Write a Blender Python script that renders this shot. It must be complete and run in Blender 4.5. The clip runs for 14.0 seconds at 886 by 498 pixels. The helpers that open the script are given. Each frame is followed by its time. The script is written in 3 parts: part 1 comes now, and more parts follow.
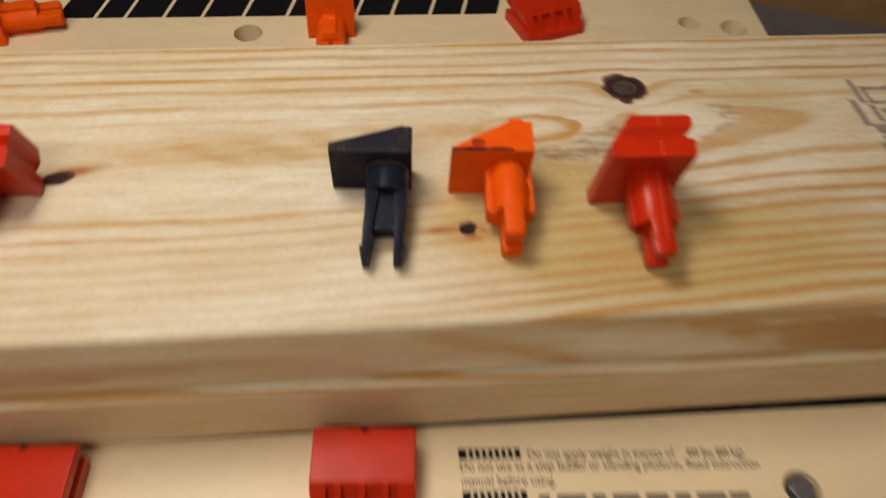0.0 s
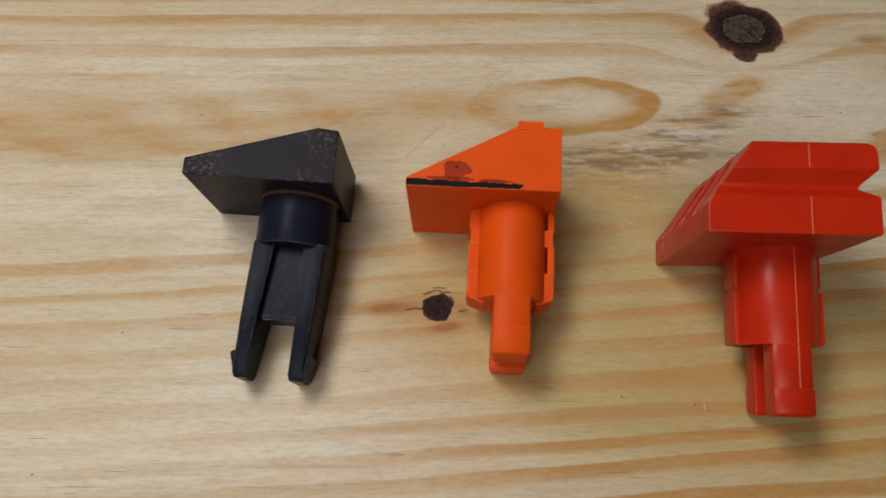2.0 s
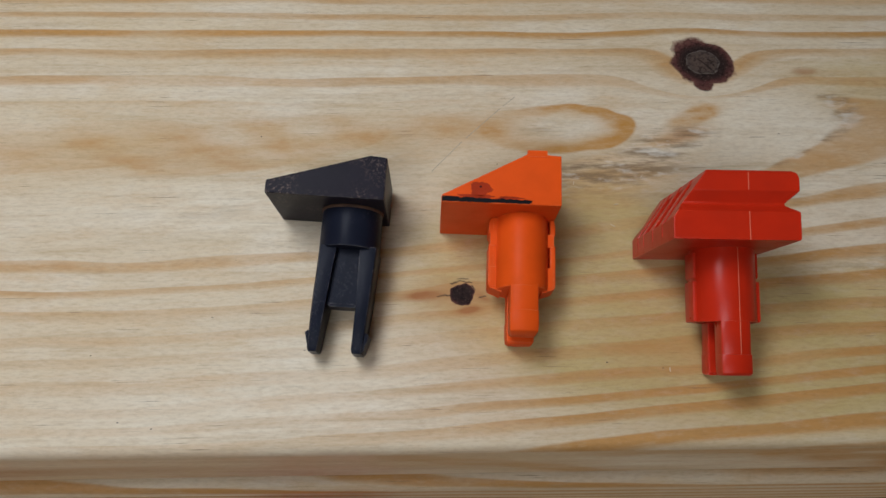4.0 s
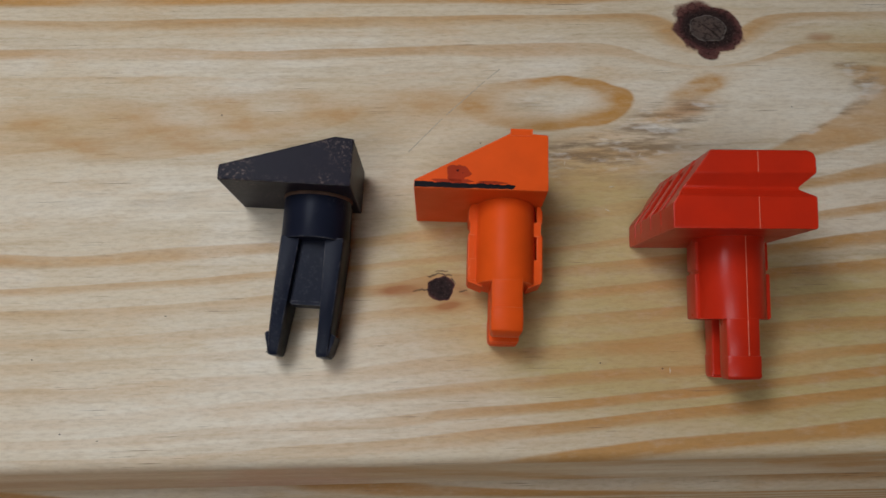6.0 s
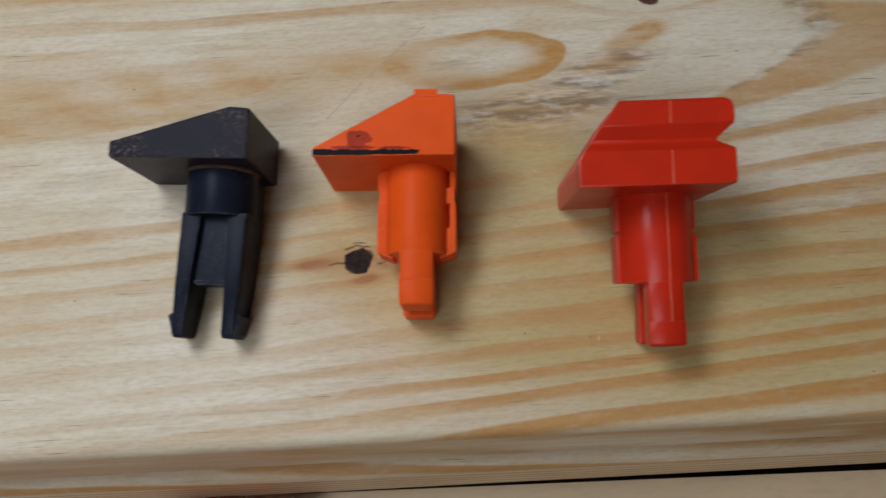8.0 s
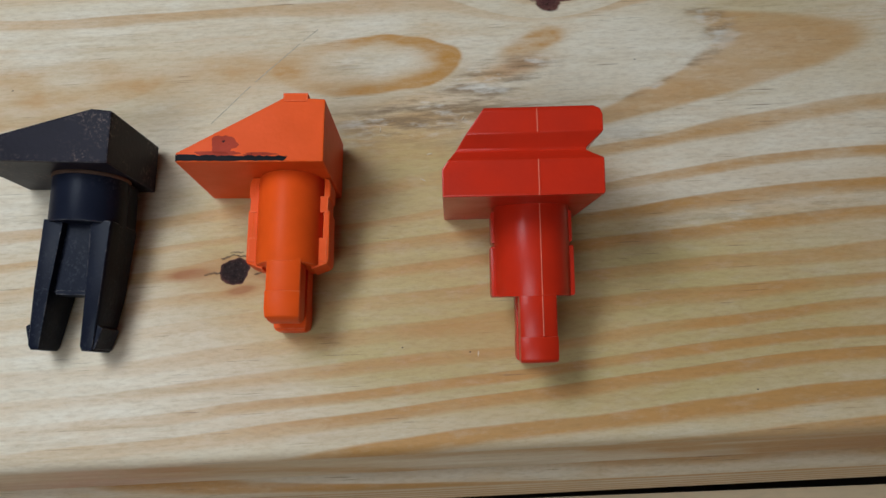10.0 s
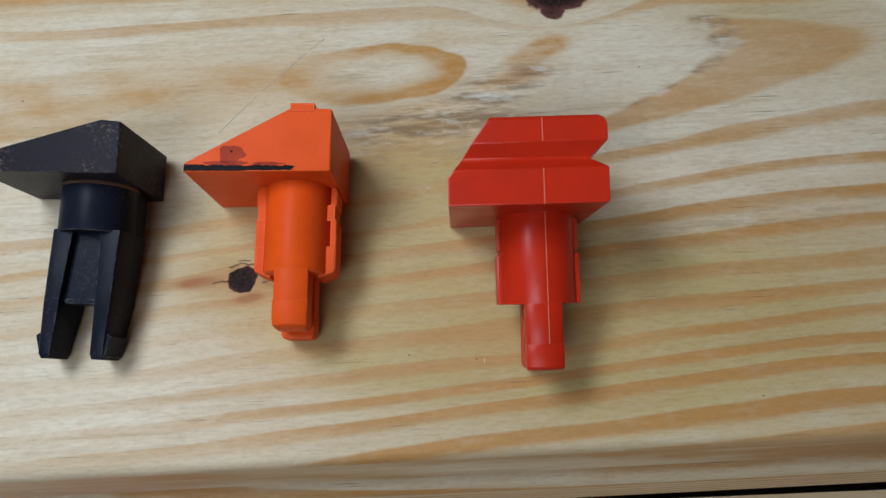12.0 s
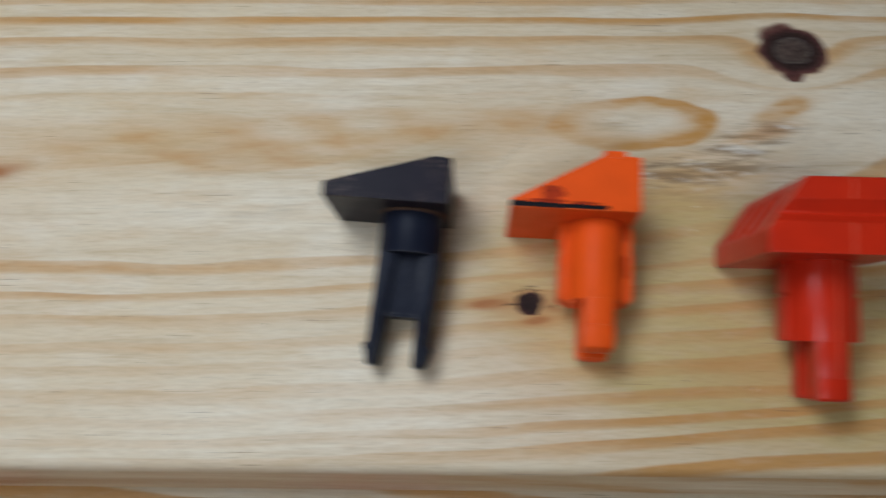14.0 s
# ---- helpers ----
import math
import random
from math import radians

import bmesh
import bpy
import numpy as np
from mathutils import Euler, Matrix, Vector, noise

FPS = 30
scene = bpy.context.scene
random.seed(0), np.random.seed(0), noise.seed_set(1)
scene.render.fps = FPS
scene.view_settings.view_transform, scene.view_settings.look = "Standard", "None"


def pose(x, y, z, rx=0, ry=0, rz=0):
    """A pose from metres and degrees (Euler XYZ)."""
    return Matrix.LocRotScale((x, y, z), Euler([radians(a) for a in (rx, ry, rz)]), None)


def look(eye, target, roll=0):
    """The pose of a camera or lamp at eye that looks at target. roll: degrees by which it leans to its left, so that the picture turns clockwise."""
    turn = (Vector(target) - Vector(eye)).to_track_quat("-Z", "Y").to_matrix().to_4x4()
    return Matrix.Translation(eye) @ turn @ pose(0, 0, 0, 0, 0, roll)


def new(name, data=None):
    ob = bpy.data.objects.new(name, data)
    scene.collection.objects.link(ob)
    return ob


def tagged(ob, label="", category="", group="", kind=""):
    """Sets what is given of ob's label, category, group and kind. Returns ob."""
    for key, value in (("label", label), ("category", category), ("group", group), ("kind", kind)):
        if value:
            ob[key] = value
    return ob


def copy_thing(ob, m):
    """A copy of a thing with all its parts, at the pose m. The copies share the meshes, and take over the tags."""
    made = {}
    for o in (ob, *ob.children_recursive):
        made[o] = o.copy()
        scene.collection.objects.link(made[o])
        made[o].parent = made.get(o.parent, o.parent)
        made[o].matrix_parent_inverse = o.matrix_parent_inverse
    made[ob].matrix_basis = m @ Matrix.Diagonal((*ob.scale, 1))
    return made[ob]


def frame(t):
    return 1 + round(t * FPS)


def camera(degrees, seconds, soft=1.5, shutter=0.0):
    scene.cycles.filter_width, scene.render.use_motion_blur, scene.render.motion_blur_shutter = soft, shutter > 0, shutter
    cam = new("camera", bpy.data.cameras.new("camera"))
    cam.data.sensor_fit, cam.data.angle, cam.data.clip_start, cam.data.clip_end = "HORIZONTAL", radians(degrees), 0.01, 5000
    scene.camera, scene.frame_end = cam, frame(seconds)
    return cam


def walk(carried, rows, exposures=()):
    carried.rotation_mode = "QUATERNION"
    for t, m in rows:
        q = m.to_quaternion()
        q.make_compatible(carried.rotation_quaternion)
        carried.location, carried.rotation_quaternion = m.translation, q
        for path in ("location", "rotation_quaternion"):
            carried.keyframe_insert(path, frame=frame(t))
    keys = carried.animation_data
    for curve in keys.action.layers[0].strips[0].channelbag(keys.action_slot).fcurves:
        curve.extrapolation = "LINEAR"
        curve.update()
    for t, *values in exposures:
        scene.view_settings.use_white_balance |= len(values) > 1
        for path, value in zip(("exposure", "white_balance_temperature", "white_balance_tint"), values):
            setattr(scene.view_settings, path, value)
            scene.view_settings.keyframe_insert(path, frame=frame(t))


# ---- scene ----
cam = camera(57.1, 14.0, soft=1.5, shutter=0.5)
TOP = 0.876          # height of the upper board's top face over the floor
PATH = [  # seconds, place on the board's own axes, yaw, pitch, roll
    (0, -0.0163, -0.1806, 0.2658, -8.04, -50.26, 3.71),
    (0.1, -0.0155, -0.1535, 0.2566, -6.89, -50.65, 2.78),
    (0.2, -0.0127, -0.1309, 0.2533, -5.22, -51.97, 1.17),
    (0.3, -0.0009, -0.1094, 0.2458, -4.20, -54.25, -0.37),
    (0.4, 0.0003, -0.0840, 0.2395, -2.90, -56.56, -0.61),
    (0.5, 0.0102, -0.0747, 0.2332, 1.50, -56.49, -1.65),
    (1, 0.0194, -0.0402, 0.1964, 2.54, -60.38, -2.55),
    (1.5, 0.0336, -0.0334, 0.1863, 0.16, -61.73, -3.10),
    (2, 0.0294, -0.0335, 0.1860, 0.98, -62.00, -0.83),
    (2.5, 0.0184, -0.0410, 0.2139, -0.36, -62.32, 0.28),
    (3, 0.0136, -0.0553, 0.2398, -0.83, -61.67, 0.94),
    (3.5, 0.0129, -0.0509, 0.2372, -3.84, -64.32, 2.71),
    (3.7, 0.0121, -0.0512, 0.2379, -4.14, -63.86, 3.30),
    (5.8, 0.0206, -0.0361, 0.2184, -3.42, -66.01, 2.33),
    (6, 0.0221, -0.0357, 0.2175, -3.12, -65.94, 1.91),
    (6.5, 0.0285, -0.0368, 0.2124, -4.00, -66.18, 2.36),
    (7, 0.0280, -0.0367, 0.2120, -3.13, -66.14, 1.61),
    (7.5, 0.0333, -0.0350, 0.2086, -4.02, -66.54, 1.89),
    (8, 0.0541, -0.0313, 0.2069, 3.04, -68.27, -6.14),
    (8.5, 0.0753, -0.0304, 0.2027, 0.28, -67.92, -2.59),
    (8.7, 0.0789, -0.0292, 0.2019, -1.38, -67.74, -1.27),
    (10.8, 0.0810, -0.0293, 0.1992, 0.88, -67.80, -3.81),
    (11, 0.0800, -0.0293, 0.2000, 1.11, -67.92, -4.07),
    (11.5, 0.0815, -0.0289, 0.2000, 0.68, -67.79, -3.60),
    (12, 0.0808, -0.0287, 0.2012, 0.60, -67.50, -3.57),
    (12.5, 0.0827, -0.0289, 0.1987, -0.16, -67.96, -2.90),
    (13, 0.0807, -0.0274, 0.2055, 1.25, -67.35, -4.22),
    (13.5, 0.0785, -0.0227, 0.2057, 2.05, -67.51, -4.07),
    (13.7, 0.0596, -0.0293, 0.2170, 1.66, -66.62, -2.32),
    (14, 0.0067, -0.0354, 0.2258, 3.32, -65.70, -2.77),
]
walk(cam, [(t, pose(x, y, z + TOP, 90 + pitch, 0, yaw) @ pose(0, 0, 0, 0, 0, roll)) for t, x, y, z, yaw, pitch, roll in PATH],
     exposures=[(0, -0.32, 6500, 11), (0.5, -0.56, 6450, 11), (1.0, -0.74, 6350, 11), (1.5, -0.72, 6200, 10), (3, -0.63, 5500, 10), (6, -0.82, 5350, 11), (8.5, -0.66, 5200, 8), (11, -0.50, 5080, 5), (13.5, -0.47, 5080, 5), (14, -0.62, 5120, 7)])

# ---- light ----
world = bpy.data.worlds.new("room_air")
world.use_nodes = True
world.node_tree.nodes["Background"].inputs["Color"].default_value = (1.0, 0.9, 0.78, 1)
world.node_tree.nodes["Background"].inputs["Strength"].default_value = 0.05
scene.world = world


def area_lamp(name, place, target, size, watts, colour):
    data = bpy.data.lights.new(name, "AREA")
    data.shape, data.size, data.energy, data.color = "DISK", size, watts, colour
    ob = new(name, data)
    ob.matrix_world = look(place, target)
    return ob


# Overhead source read from the shadows; its low height is chosen for falloff.
area_lamp("key_light", (-0.13, 0.11, TOP + 0.50), (0.0, 0.06, TOP), 0.24, 3.25, (1.0, 0.93, 0.82))
# Added fill, no such lamp is known: brightens shadows and front-facing sides.
area_lamp("fill_light", (-0.35, -0.85, 2.40), (-0.2, -0.1, TOP), 0.9, 31, (1.0, 0.92, 0.80))


# ---- materials ----
def material(name):
    m = bpy.data.materials.new(name)
    m.use_nodes = True
    return m, m.node_tree, m.node_tree.nodes["Principled BSDF"]


def add(nt, kind, **inputs):
    n = nt.nodes.new(kind)
    for key, value in inputs.items():
        n.inputs[key.replace("_", " ")].default_value = value
    return n


def maths(nt, op, a, b=None, c=None, clamp=False):
    n = nt.nodes.new("ShaderNodeMath")
    n.operation, n.use_clamp = op, clamp
    for i, v in enumerate((a, b, c)):
        if v is None:
            continue
        if isinstance(v, (int, float)):
            n.inputs[i].default_value = v
        else:
            nt.links.new(v, n.inputs[i])
    return n.outputs[0]


def mixed(nt, fac, a, b, mode="MIX"):
    n = nt.nodes.new("ShaderNodeMix")
    n.data_type, n.blend_type = "RGBA", mode
    for key, v in ((0, fac), (6, a), (7, b)):
        if isinstance(v, (int, float)):
            n.inputs[key].default_value = v
        elif isinstance(v, tuple):
            n.inputs[key].default_value = (*v, 1) if len(v) == 3 else v
        else:
            nt.links.new(v, n.inputs[key])
    return n.outputs[2]


def ramp(nt, fac, *stops):
    n = nt.nodes.new("ShaderNodeValToRGB")
    el = n.color_ramp.elements
    while len(el) < len(stops):
        el.new(0.5)
    for e, (p, v) in zip(el, stops):
        e.position, e.color = p, (v, v, v, 1) if isinstance(v, (int, float)) else (*v, 1)
    nt.links.new(fac, n.inputs[0])
    return n.outputs[0]


def noise_tex(nt, vec, scale, detail=4.0, rough=0.55, stretch=None):
    if stretch:
        mp = nt.nodes.new("ShaderNodeMapping")
        mp.inputs["Scale"].default_value = stretch
        nt.links.new(vec, mp.inputs["Vector"])
        vec = mp.outputs[0]
    n = add(nt, "ShaderNodeTexNoise", Scale=scale, Detail=detail, Roughness=rough)
    nt.links.new(vec, n.inputs["Vector"])
    return n.outputs["Fac"]


def bump(nt, bsdf, height, strength, distance):
    b = add(nt, "ShaderNodeBump", Strength=strength, Distance=distance)
    nt.links.new(height, b.inputs["Height"])
    nt.links.new(b.outputs[0], bsdf.inputs["Normal"])


def coords(nt, kind="Object"):
    return nt.nodes.new("ShaderNodeTexCoord").outputs[kind]


def plastic(name, colour, rough, dark=0.75, scuff=0.0, scuff_colour=(0.5, 0.45, 0.4), gloss=0.32, edge=0.0, edge_colour=(0.16, 0.145, 0.14)):
    m, nt, b = material(name)
    co = coords(nt)
    big = noise_tex(nt, co, 90, 4)
    fine = noise_tex(nt, co, 900, 3)
    shade = tuple(c * dark for c in colour)
    col = mixed(nt, ramp(nt, big, (0.35, 0.0), (0.7, 1.0)), colour, shade)
    if scuff:
        rub = ramp(nt, noise_tex(nt, co, 900, 6, 0.8), (0.54, 0.0), (0.60, 1.0))
        zone = ramp(nt, noise_tex(nt, co, 60, 2), (0.43, 0.0), (0.58, scuff))
        col = mixed(nt, maths(nt, "MULTIPLY", rub, zone), col, scuff_colour)
    if edge:
        bev = add(nt, "ShaderNodeBevel", Radius=0.0006)
        bev.samples = 4
        dot = nt.nodes.new("ShaderNodeVectorMath")
        dot.operation = "DOT_PRODUCT"
        nt.links.new(bev.outputs[0], dot.inputs[0])
        nt.links.new(nt.nodes.new("ShaderNodeNewGeometry").outputs["Normal"], dot.inputs[1])
        rubbed = maths(nt, "MULTIPLY", ramp(nt, dot.outputs["Value"], (0.86, 1.0), (0.985, 0.0)), ramp(nt, noise_tex(nt, co, 350, 5, 0.7), (0.42, 0.0), (0.6, edge)))
        col = mixed(nt, rubbed, col, edge_colour)
    nt.links.new(col, b.inputs["Base Color"])
    nt.links.new(maths(nt, "MULTIPLY_ADD", big, 0.25, rough - 0.12), b.inputs["Roughness"])
    b.inputs["Specular IOR Level"].default_value = gloss
    bump(nt, b, maths(nt, "ADD", fine, big), 0.12, 0.0004)
    return m


ORANGE = plastic("orange_plastic", (0.76, 0.088, 0.003), 0.43, 0.88, gloss=0.09, edge=0.55, edge_colour=(0.85, 0.30, 0.12))
RED = plastic("red_plastic", (0.52, 0.022, 0.003), 0.31, 0.85, gloss=0.24, edge=0.4, edge_colour=(0.70, 0.12, 0.07))
BLACK = plastic("black_plastic", (0.0090, 0.0105, 0.0190), 0.34, 1.3, 0.3, (0.07, 0.07, 0.08), gloss=0.055, edge=0.9)
WORN_BLACK = plastic("worn_black_plastic", (0.0150, 0.0130, 0.0190), 0.36, 1.4, 0.8, (0.17, 0.12, 0.10), gloss=0.04, edge=0.8)
RUST = plastic("rusty_brown", (0.13, 0.075, 0.05), 0.7, 0.4, gloss=0.1)
SEAM = plastic("pale_red_seam", (0.72, 0.19, 0.11), 0.4)
INK = plastic("black_ink", (0.007, 0.006, 0.008), 0.6, gloss=0.1)


def pine(name, light, late, stain):
    """Plain-sawn pine. ring counts the growth rings (dark at whole numbers), late and wide are the dark bands' strength
    and width, knot rises from a knot's rim to its heart, pitch is resin-stained wood with some shade tinted in, and
    tear is torn grain."""
    m, nt, b = material(name)
    co = coords(nt)

    def attr(n):
        a = nt.nodes.new("ShaderNodeAttribute")
        a.attribute_name = n
        return a.outputs["Fac"]

    wob = noise_tex(nt, co, 55, 1.6, 0.5, (0.28, 1, 1))
    fibre = noise_tex(nt, co, 1200, 5, 0.72, (0.28, 1, 1))
    hair = noise_tex(nt, co, 330, 6, 0.75, (0.38, 1, 1))
    pores = noise_tex(nt, co, 2000, 2, 0.5, (0.024, 1, 1))
    cloud = noise_tex(nt, co, 20, 5, 0.62, (0.4, 1, 1))
    mottle = noise_tex(nt, co, 150, 4, 0.6, (0.35, 1, 1))
    ring = maths(nt, "ADD", attr("ring"), maths(nt, "MULTIPLY_ADD", wob, 0.55, 0.225))
    frac = maths(nt, "SUBTRACT", maths(nt, "FRACT", ring), 0.5)
    edge = maths(nt, "DIVIDE", frac, attr("wide"))
    band = ramp(nt, maths(nt, "MULTIPLY_ADD", edge, 0.5, 0.5, clamp=True), (0.0, 0.0), (0.25, 0.10), (0.38, 0.7), (0.56, 1.0), (0.71, 0.9), (0.77, 0.0))
    lat = maths(nt, "ADD", maths(nt, "MULTIPLY", band, attr("late")), attr("extra"))
    lat = maths(nt, "MULTIPLY", lat, ramp(nt, hair, (0.30, 0.62), (0.66, 1.12)))
    fine_ring = ramp(nt, maths(nt, "FRACT", maths(nt, "MULTIPLY_ADD", ring, 2.7, wob)), (0.0, 0.0), (0.45, 0.1), (0.8, 1.0), (1.0, 0.0))
    patchy = noise_tex(nt, co, 48, 5, 0.65, (0.3, 1, 1))
    glow = ramp(nt, noise_tex(nt, co, 80, 7, 0.72, (0.26, 1, 1)), (0.52, 0.0), (0.70, 0.34))
    wan = ramp(nt, noise_tex(nt, co, 50, 7, 0.7, (0.34, 1, 1)), (0.50, 0.0), (0.66, 0.6))
    lat = maths(nt, "MULTIPLY", lat, maths(nt, "MULTIPLY_ADD", ramp(nt, patchy, (0.3, 0.0), (0.7, 1.0)), 1.0, 0.45))
    lat = maths(nt, "ADD", lat, maths(nt, "MULTIPLY", fine_ring, maths(nt, "MULTIPLY", patchy, 0.14)), clamp=True)
    col = mixed(nt, ramp(nt, cloud, (0.3, 0.0), (0.7, 1.0)), light, tuple(c * f for c, f in zip(light, (0.90, 0.90, 0.90))))
    tone = maths(nt, "ADD", attr("tone"), maths(nt, "MULTIPLY_ADD", cloud, 0.9, -0.45))
    col = mixed(nt, maths(nt, "MULTIPLY", tone, 0.9, clamp=True), col, (0.79, 0.72, 0.585))
    col = mixed(nt, maths(nt, "MULTIPLY", tone, -1.0, clamp=True), col, (0.53, 0.425, 0.185))
    col = mixed(nt, maths(nt, "MULTIPLY", ramp(nt, mottle, (0.4, 0.0), (0.75, 1.0)), 0.35), col, tuple(c * f for c, f in zip(light, (0.86, 0.78, 0.66))))
    wan = maths(nt, "MULTIPLY", wan, maths(nt, "ADD", tone, 1.0, clamp=True))
    col = mixed(nt, wan, col, (0.78, 0.72, 0.60))
    col = mixed(nt, glow, col, (0.57, 0.345, 0.135))
    col = mixed(nt, lat, col, mixed(nt, mottle, late, tuple(c * f for c, f in zip(late, (1.25, 1.2, 1.1)))))
    streaks = maths(nt, "MULTIPLY", ramp(nt, noise_tex(nt, co, 300, 6, 0.72, (0.06, 1, 1)), (0.48, 0.0), (0.66, 0.42)), ramp(nt, patchy, (0.40, 0.25), (0.62, 1.0)))
    col = mixed(nt, streaks, col, (0.40, 0.27, 0.12))
    col = mixed(nt, maths(nt, "MULTIPLY", ramp(nt, fibre, (0.45, 0.0), (0.75, 1.0)), 0.30), col, tuple(c * 0.5 for c in late))
    col = mixed(nt, maths(nt, "MULTIPLY", ramp(nt, hair, (0.5, 0.0), (0.8, 1.0)), 0.22), col, (0.80, 0.76, 0.66))
    dash = maths(nt, "MULTIPLY", ramp(nt, pores, (0.66, 0.0), (0.71, 1.0)), ramp(nt, noise_tex(nt, co, 60, 3), (0.46, 0.0), (0.58, 0.7)))
    col = mixed(nt, dash, col, (0.17, 0.105, 0.06))
    amb = maths(nt, "MULTIPLY", attr("amber"), ramp(nt, mottle, (0.30, 0.5), (0.60, 1.0)), clamp=True)
    amb = maths(nt, "MULTIPLY", amb, ramp(nt, hair, (0.3, 0.55), (0.62, 1.0)))
    col = mixed(nt, amb, col, (0.47, 0.235, 0.046))
    pit = maths(nt, "MULTIPLY", attr("pitch"), maths(nt, "MULTIPLY_ADD", mottle, 1.6, 0.1), clamp=True)
    col = mixed(nt, pit, col, stain)
    torn = maths(nt, "MULTIPLY", attr("tear"), ramp(nt, noise_tex(nt, co, 300, 5, 0.7, (0.16, 1, 1)), (0.45, 0.0), (0.60, 1.0)))
    col = mixed(nt, maths(nt, "MULTIPLY", torn, 0.75), col, (0.19, 0.125, 0.065))
    tuft = maths(nt, "MULTIPLY", attr("tear"), ramp(nt, noise_tex(nt, co, 190, 4, 0.6, (0.35, 1, 1)), (0.53, 0.0), (0.65, 0.6)))
    col = mixed(nt, tuft, col, (0.82, 0.79, 0.71))
    split = maths(nt, "MULTIPLY", attr("crack"), ramp(nt, mottle, (0.3, 0.6), (0.5, 1.0)), clamp=True)
    col = mixed(nt, split, col, (0.03, 0.018, 0.014))
    rough_edge = maths(nt, "MULTIPLY_ADD", noise_tex(nt, co, 130, 3, 0.6), 0.5, -0.25)
    kn = maths(nt, "ADD", attr("knot"), maths(nt, "MULTIPLY", rough_edge, maths(nt, "MULTIPLY", maths(nt, "GREATER_THAN", attr("knot"), 0.02), maths(nt, "SUBTRACT", 1.03, attr("knot")))))
    grit = noise_tex(nt, co, 700, 5, 0.75)
    heart = ramp(nt, kn, (0.22, (0.15, 0.066, 0.052)), (0.45, (0.075, 0.030, 0.027)), (0.62, (0.034, 0.019, 0.017)), (0.86, (0.024, 0.015, 0.014)), (0.885, (0.15, 0.12, 0.10)), (0.91, (0.075, 0.056, 0.047)), (1.0, (0.09, 0.062, 0.05)))
    heart = mixed(nt, ramp(nt, grit, (0.48, 0.0), (0.62, 0.7)), heart, (0.007, 0.005, 0.005))
    heart = mixed(nt, ramp(nt, noise_tex(nt, co, 1500, 2), (0.60, 0.0), (0.66, 0.5)), heart, (0.13, 0.085, 0.06))
    heart = mixed(nt, maths(nt, "MULTIPLY", attr("crack"), 0.9), heart, (0.006, 0.005, 0.005))
    core = ramp(nt, kn, (0.17, 0.0), (0.26, 1.0))
    col = mixed(nt, core, col, heart)
    nt.links.new(col, b.inputs["Base Color"])
    nt.links.new(maths(nt, "MULTIPLY_ADD", fibre, 0.22, 0.40), b.inputs["Roughness"])
    nt.links.new(maths(nt, "MULTIPLY_ADD", core, -0.27, 0.35), b.inputs["Specular IOR Level"])
    high = maths(nt, "ADD", maths(nt, "MULTIPLY", fibre, 0.45), maths(nt, "MULTIPLY", lat, 0.25))
    high = maths(nt, "SUBTRACT", high, maths(nt, "MULTIPLY", core, maths(nt, "MULTIPLY_ADD", grit, 1.5, 0.3)))
    high = maths(nt, "SUBTRACT", high, maths(nt, "MULTIPLY", torn, 0.8))
    high = maths(nt, "SUBTRACT", high, maths(nt, "MULTIPLY", split, 0.8))
    bump(nt, b, high, 0.35, 0.0006)
    return m


PINE = pine("planed_pine", (0.70, 0.59, 0.415), (0.45, 0.250, 0.078), (0.33, 0.13, 0.035))


def speckled(name, colour, rough, scale, spread=0.12, stretch=None):
    m, nt, b = material(name)
    co = coords(nt)
    big, fine = noise_tex(nt, co, scale, 5, 0.6, stretch), noise_tex(nt, co, scale * 14, 3, 0.6, stretch)
    lo, hi = tuple(c * (1 - spread) for c in colour), tuple(min(1, c * (1 + spread)) for c in colour)
    col = mixed(nt, ramp(nt, big, (0.3, 0.0), (0.7, 1.0)), lo, hi)
    col = mixed(nt, maths(nt, "MULTIPLY", ramp(nt, fine, (0.5, 0.0), (0.8, 1.0)), 0.4), col, tuple(c * 0.75 for c in colour))
    nt.links.new(col, b.inputs["Base Color"])
    nt.links.new(maths(nt, "MULTIPLY_ADD", fine, 0.2, rough - 0.1), b.inputs["Roughness"])
    bump(nt, b, fine, 0.15, 0.0005)
    return m


JAW = speckled("varnished_tan_jaw", (0.72, 0.57, 0.36), 0.42, 30, 0.07, (0.3, 1, 1))
FLOOR = speckled("grey_floor", (0.38, 0.35, 0.38), 0.7, 9)
CARDBOARD = speckled("brown_cardboard", (0.50, 0.30, 0.14), 0.7, 12)
PAINT = speckled("room_paint", (0.66, 0.61, 0.53), 0.8, 3, 0.05)
STEEL = speckled("zinc_steel", (0.42, 0.45, 0.50), 0.35, 60)
STEEL.node_tree.nodes["Principled BSDF"].inputs["Metallic"].default_value = 0.9
FRAME = speckled("dark_bench_frame", (0.05, 0.05, 0.055), 0.45, 40)
GREY_INK = speckled("grey_stamp_ink", (0.27, 0.21, 0.17), 0.6, 200, 0.3)
BROWN_INK = speckled("dark_brown_ink", (0.10, 0.07, 0.05), 0.6, 200, 0.3)
OVAL_GREY = speckled("grey_oval_tone", (0.36, 0.29, 0.25), 0.6, 60)


# ---- mesh helpers: centimetres in, metres out ----
CM = 0.01


def part(name, bm, mat, parent=None, label=""):
    me = bpy.data.meshes.new(name)
    bmesh.ops.recalc_face_normals(bm, faces=bm.faces)
    bm.to_mesh(me)
    bm.free()
    me.materials.append(mat)
    ob = new(name, me)
    ob.parent = parent
    return tagged(ob, label)


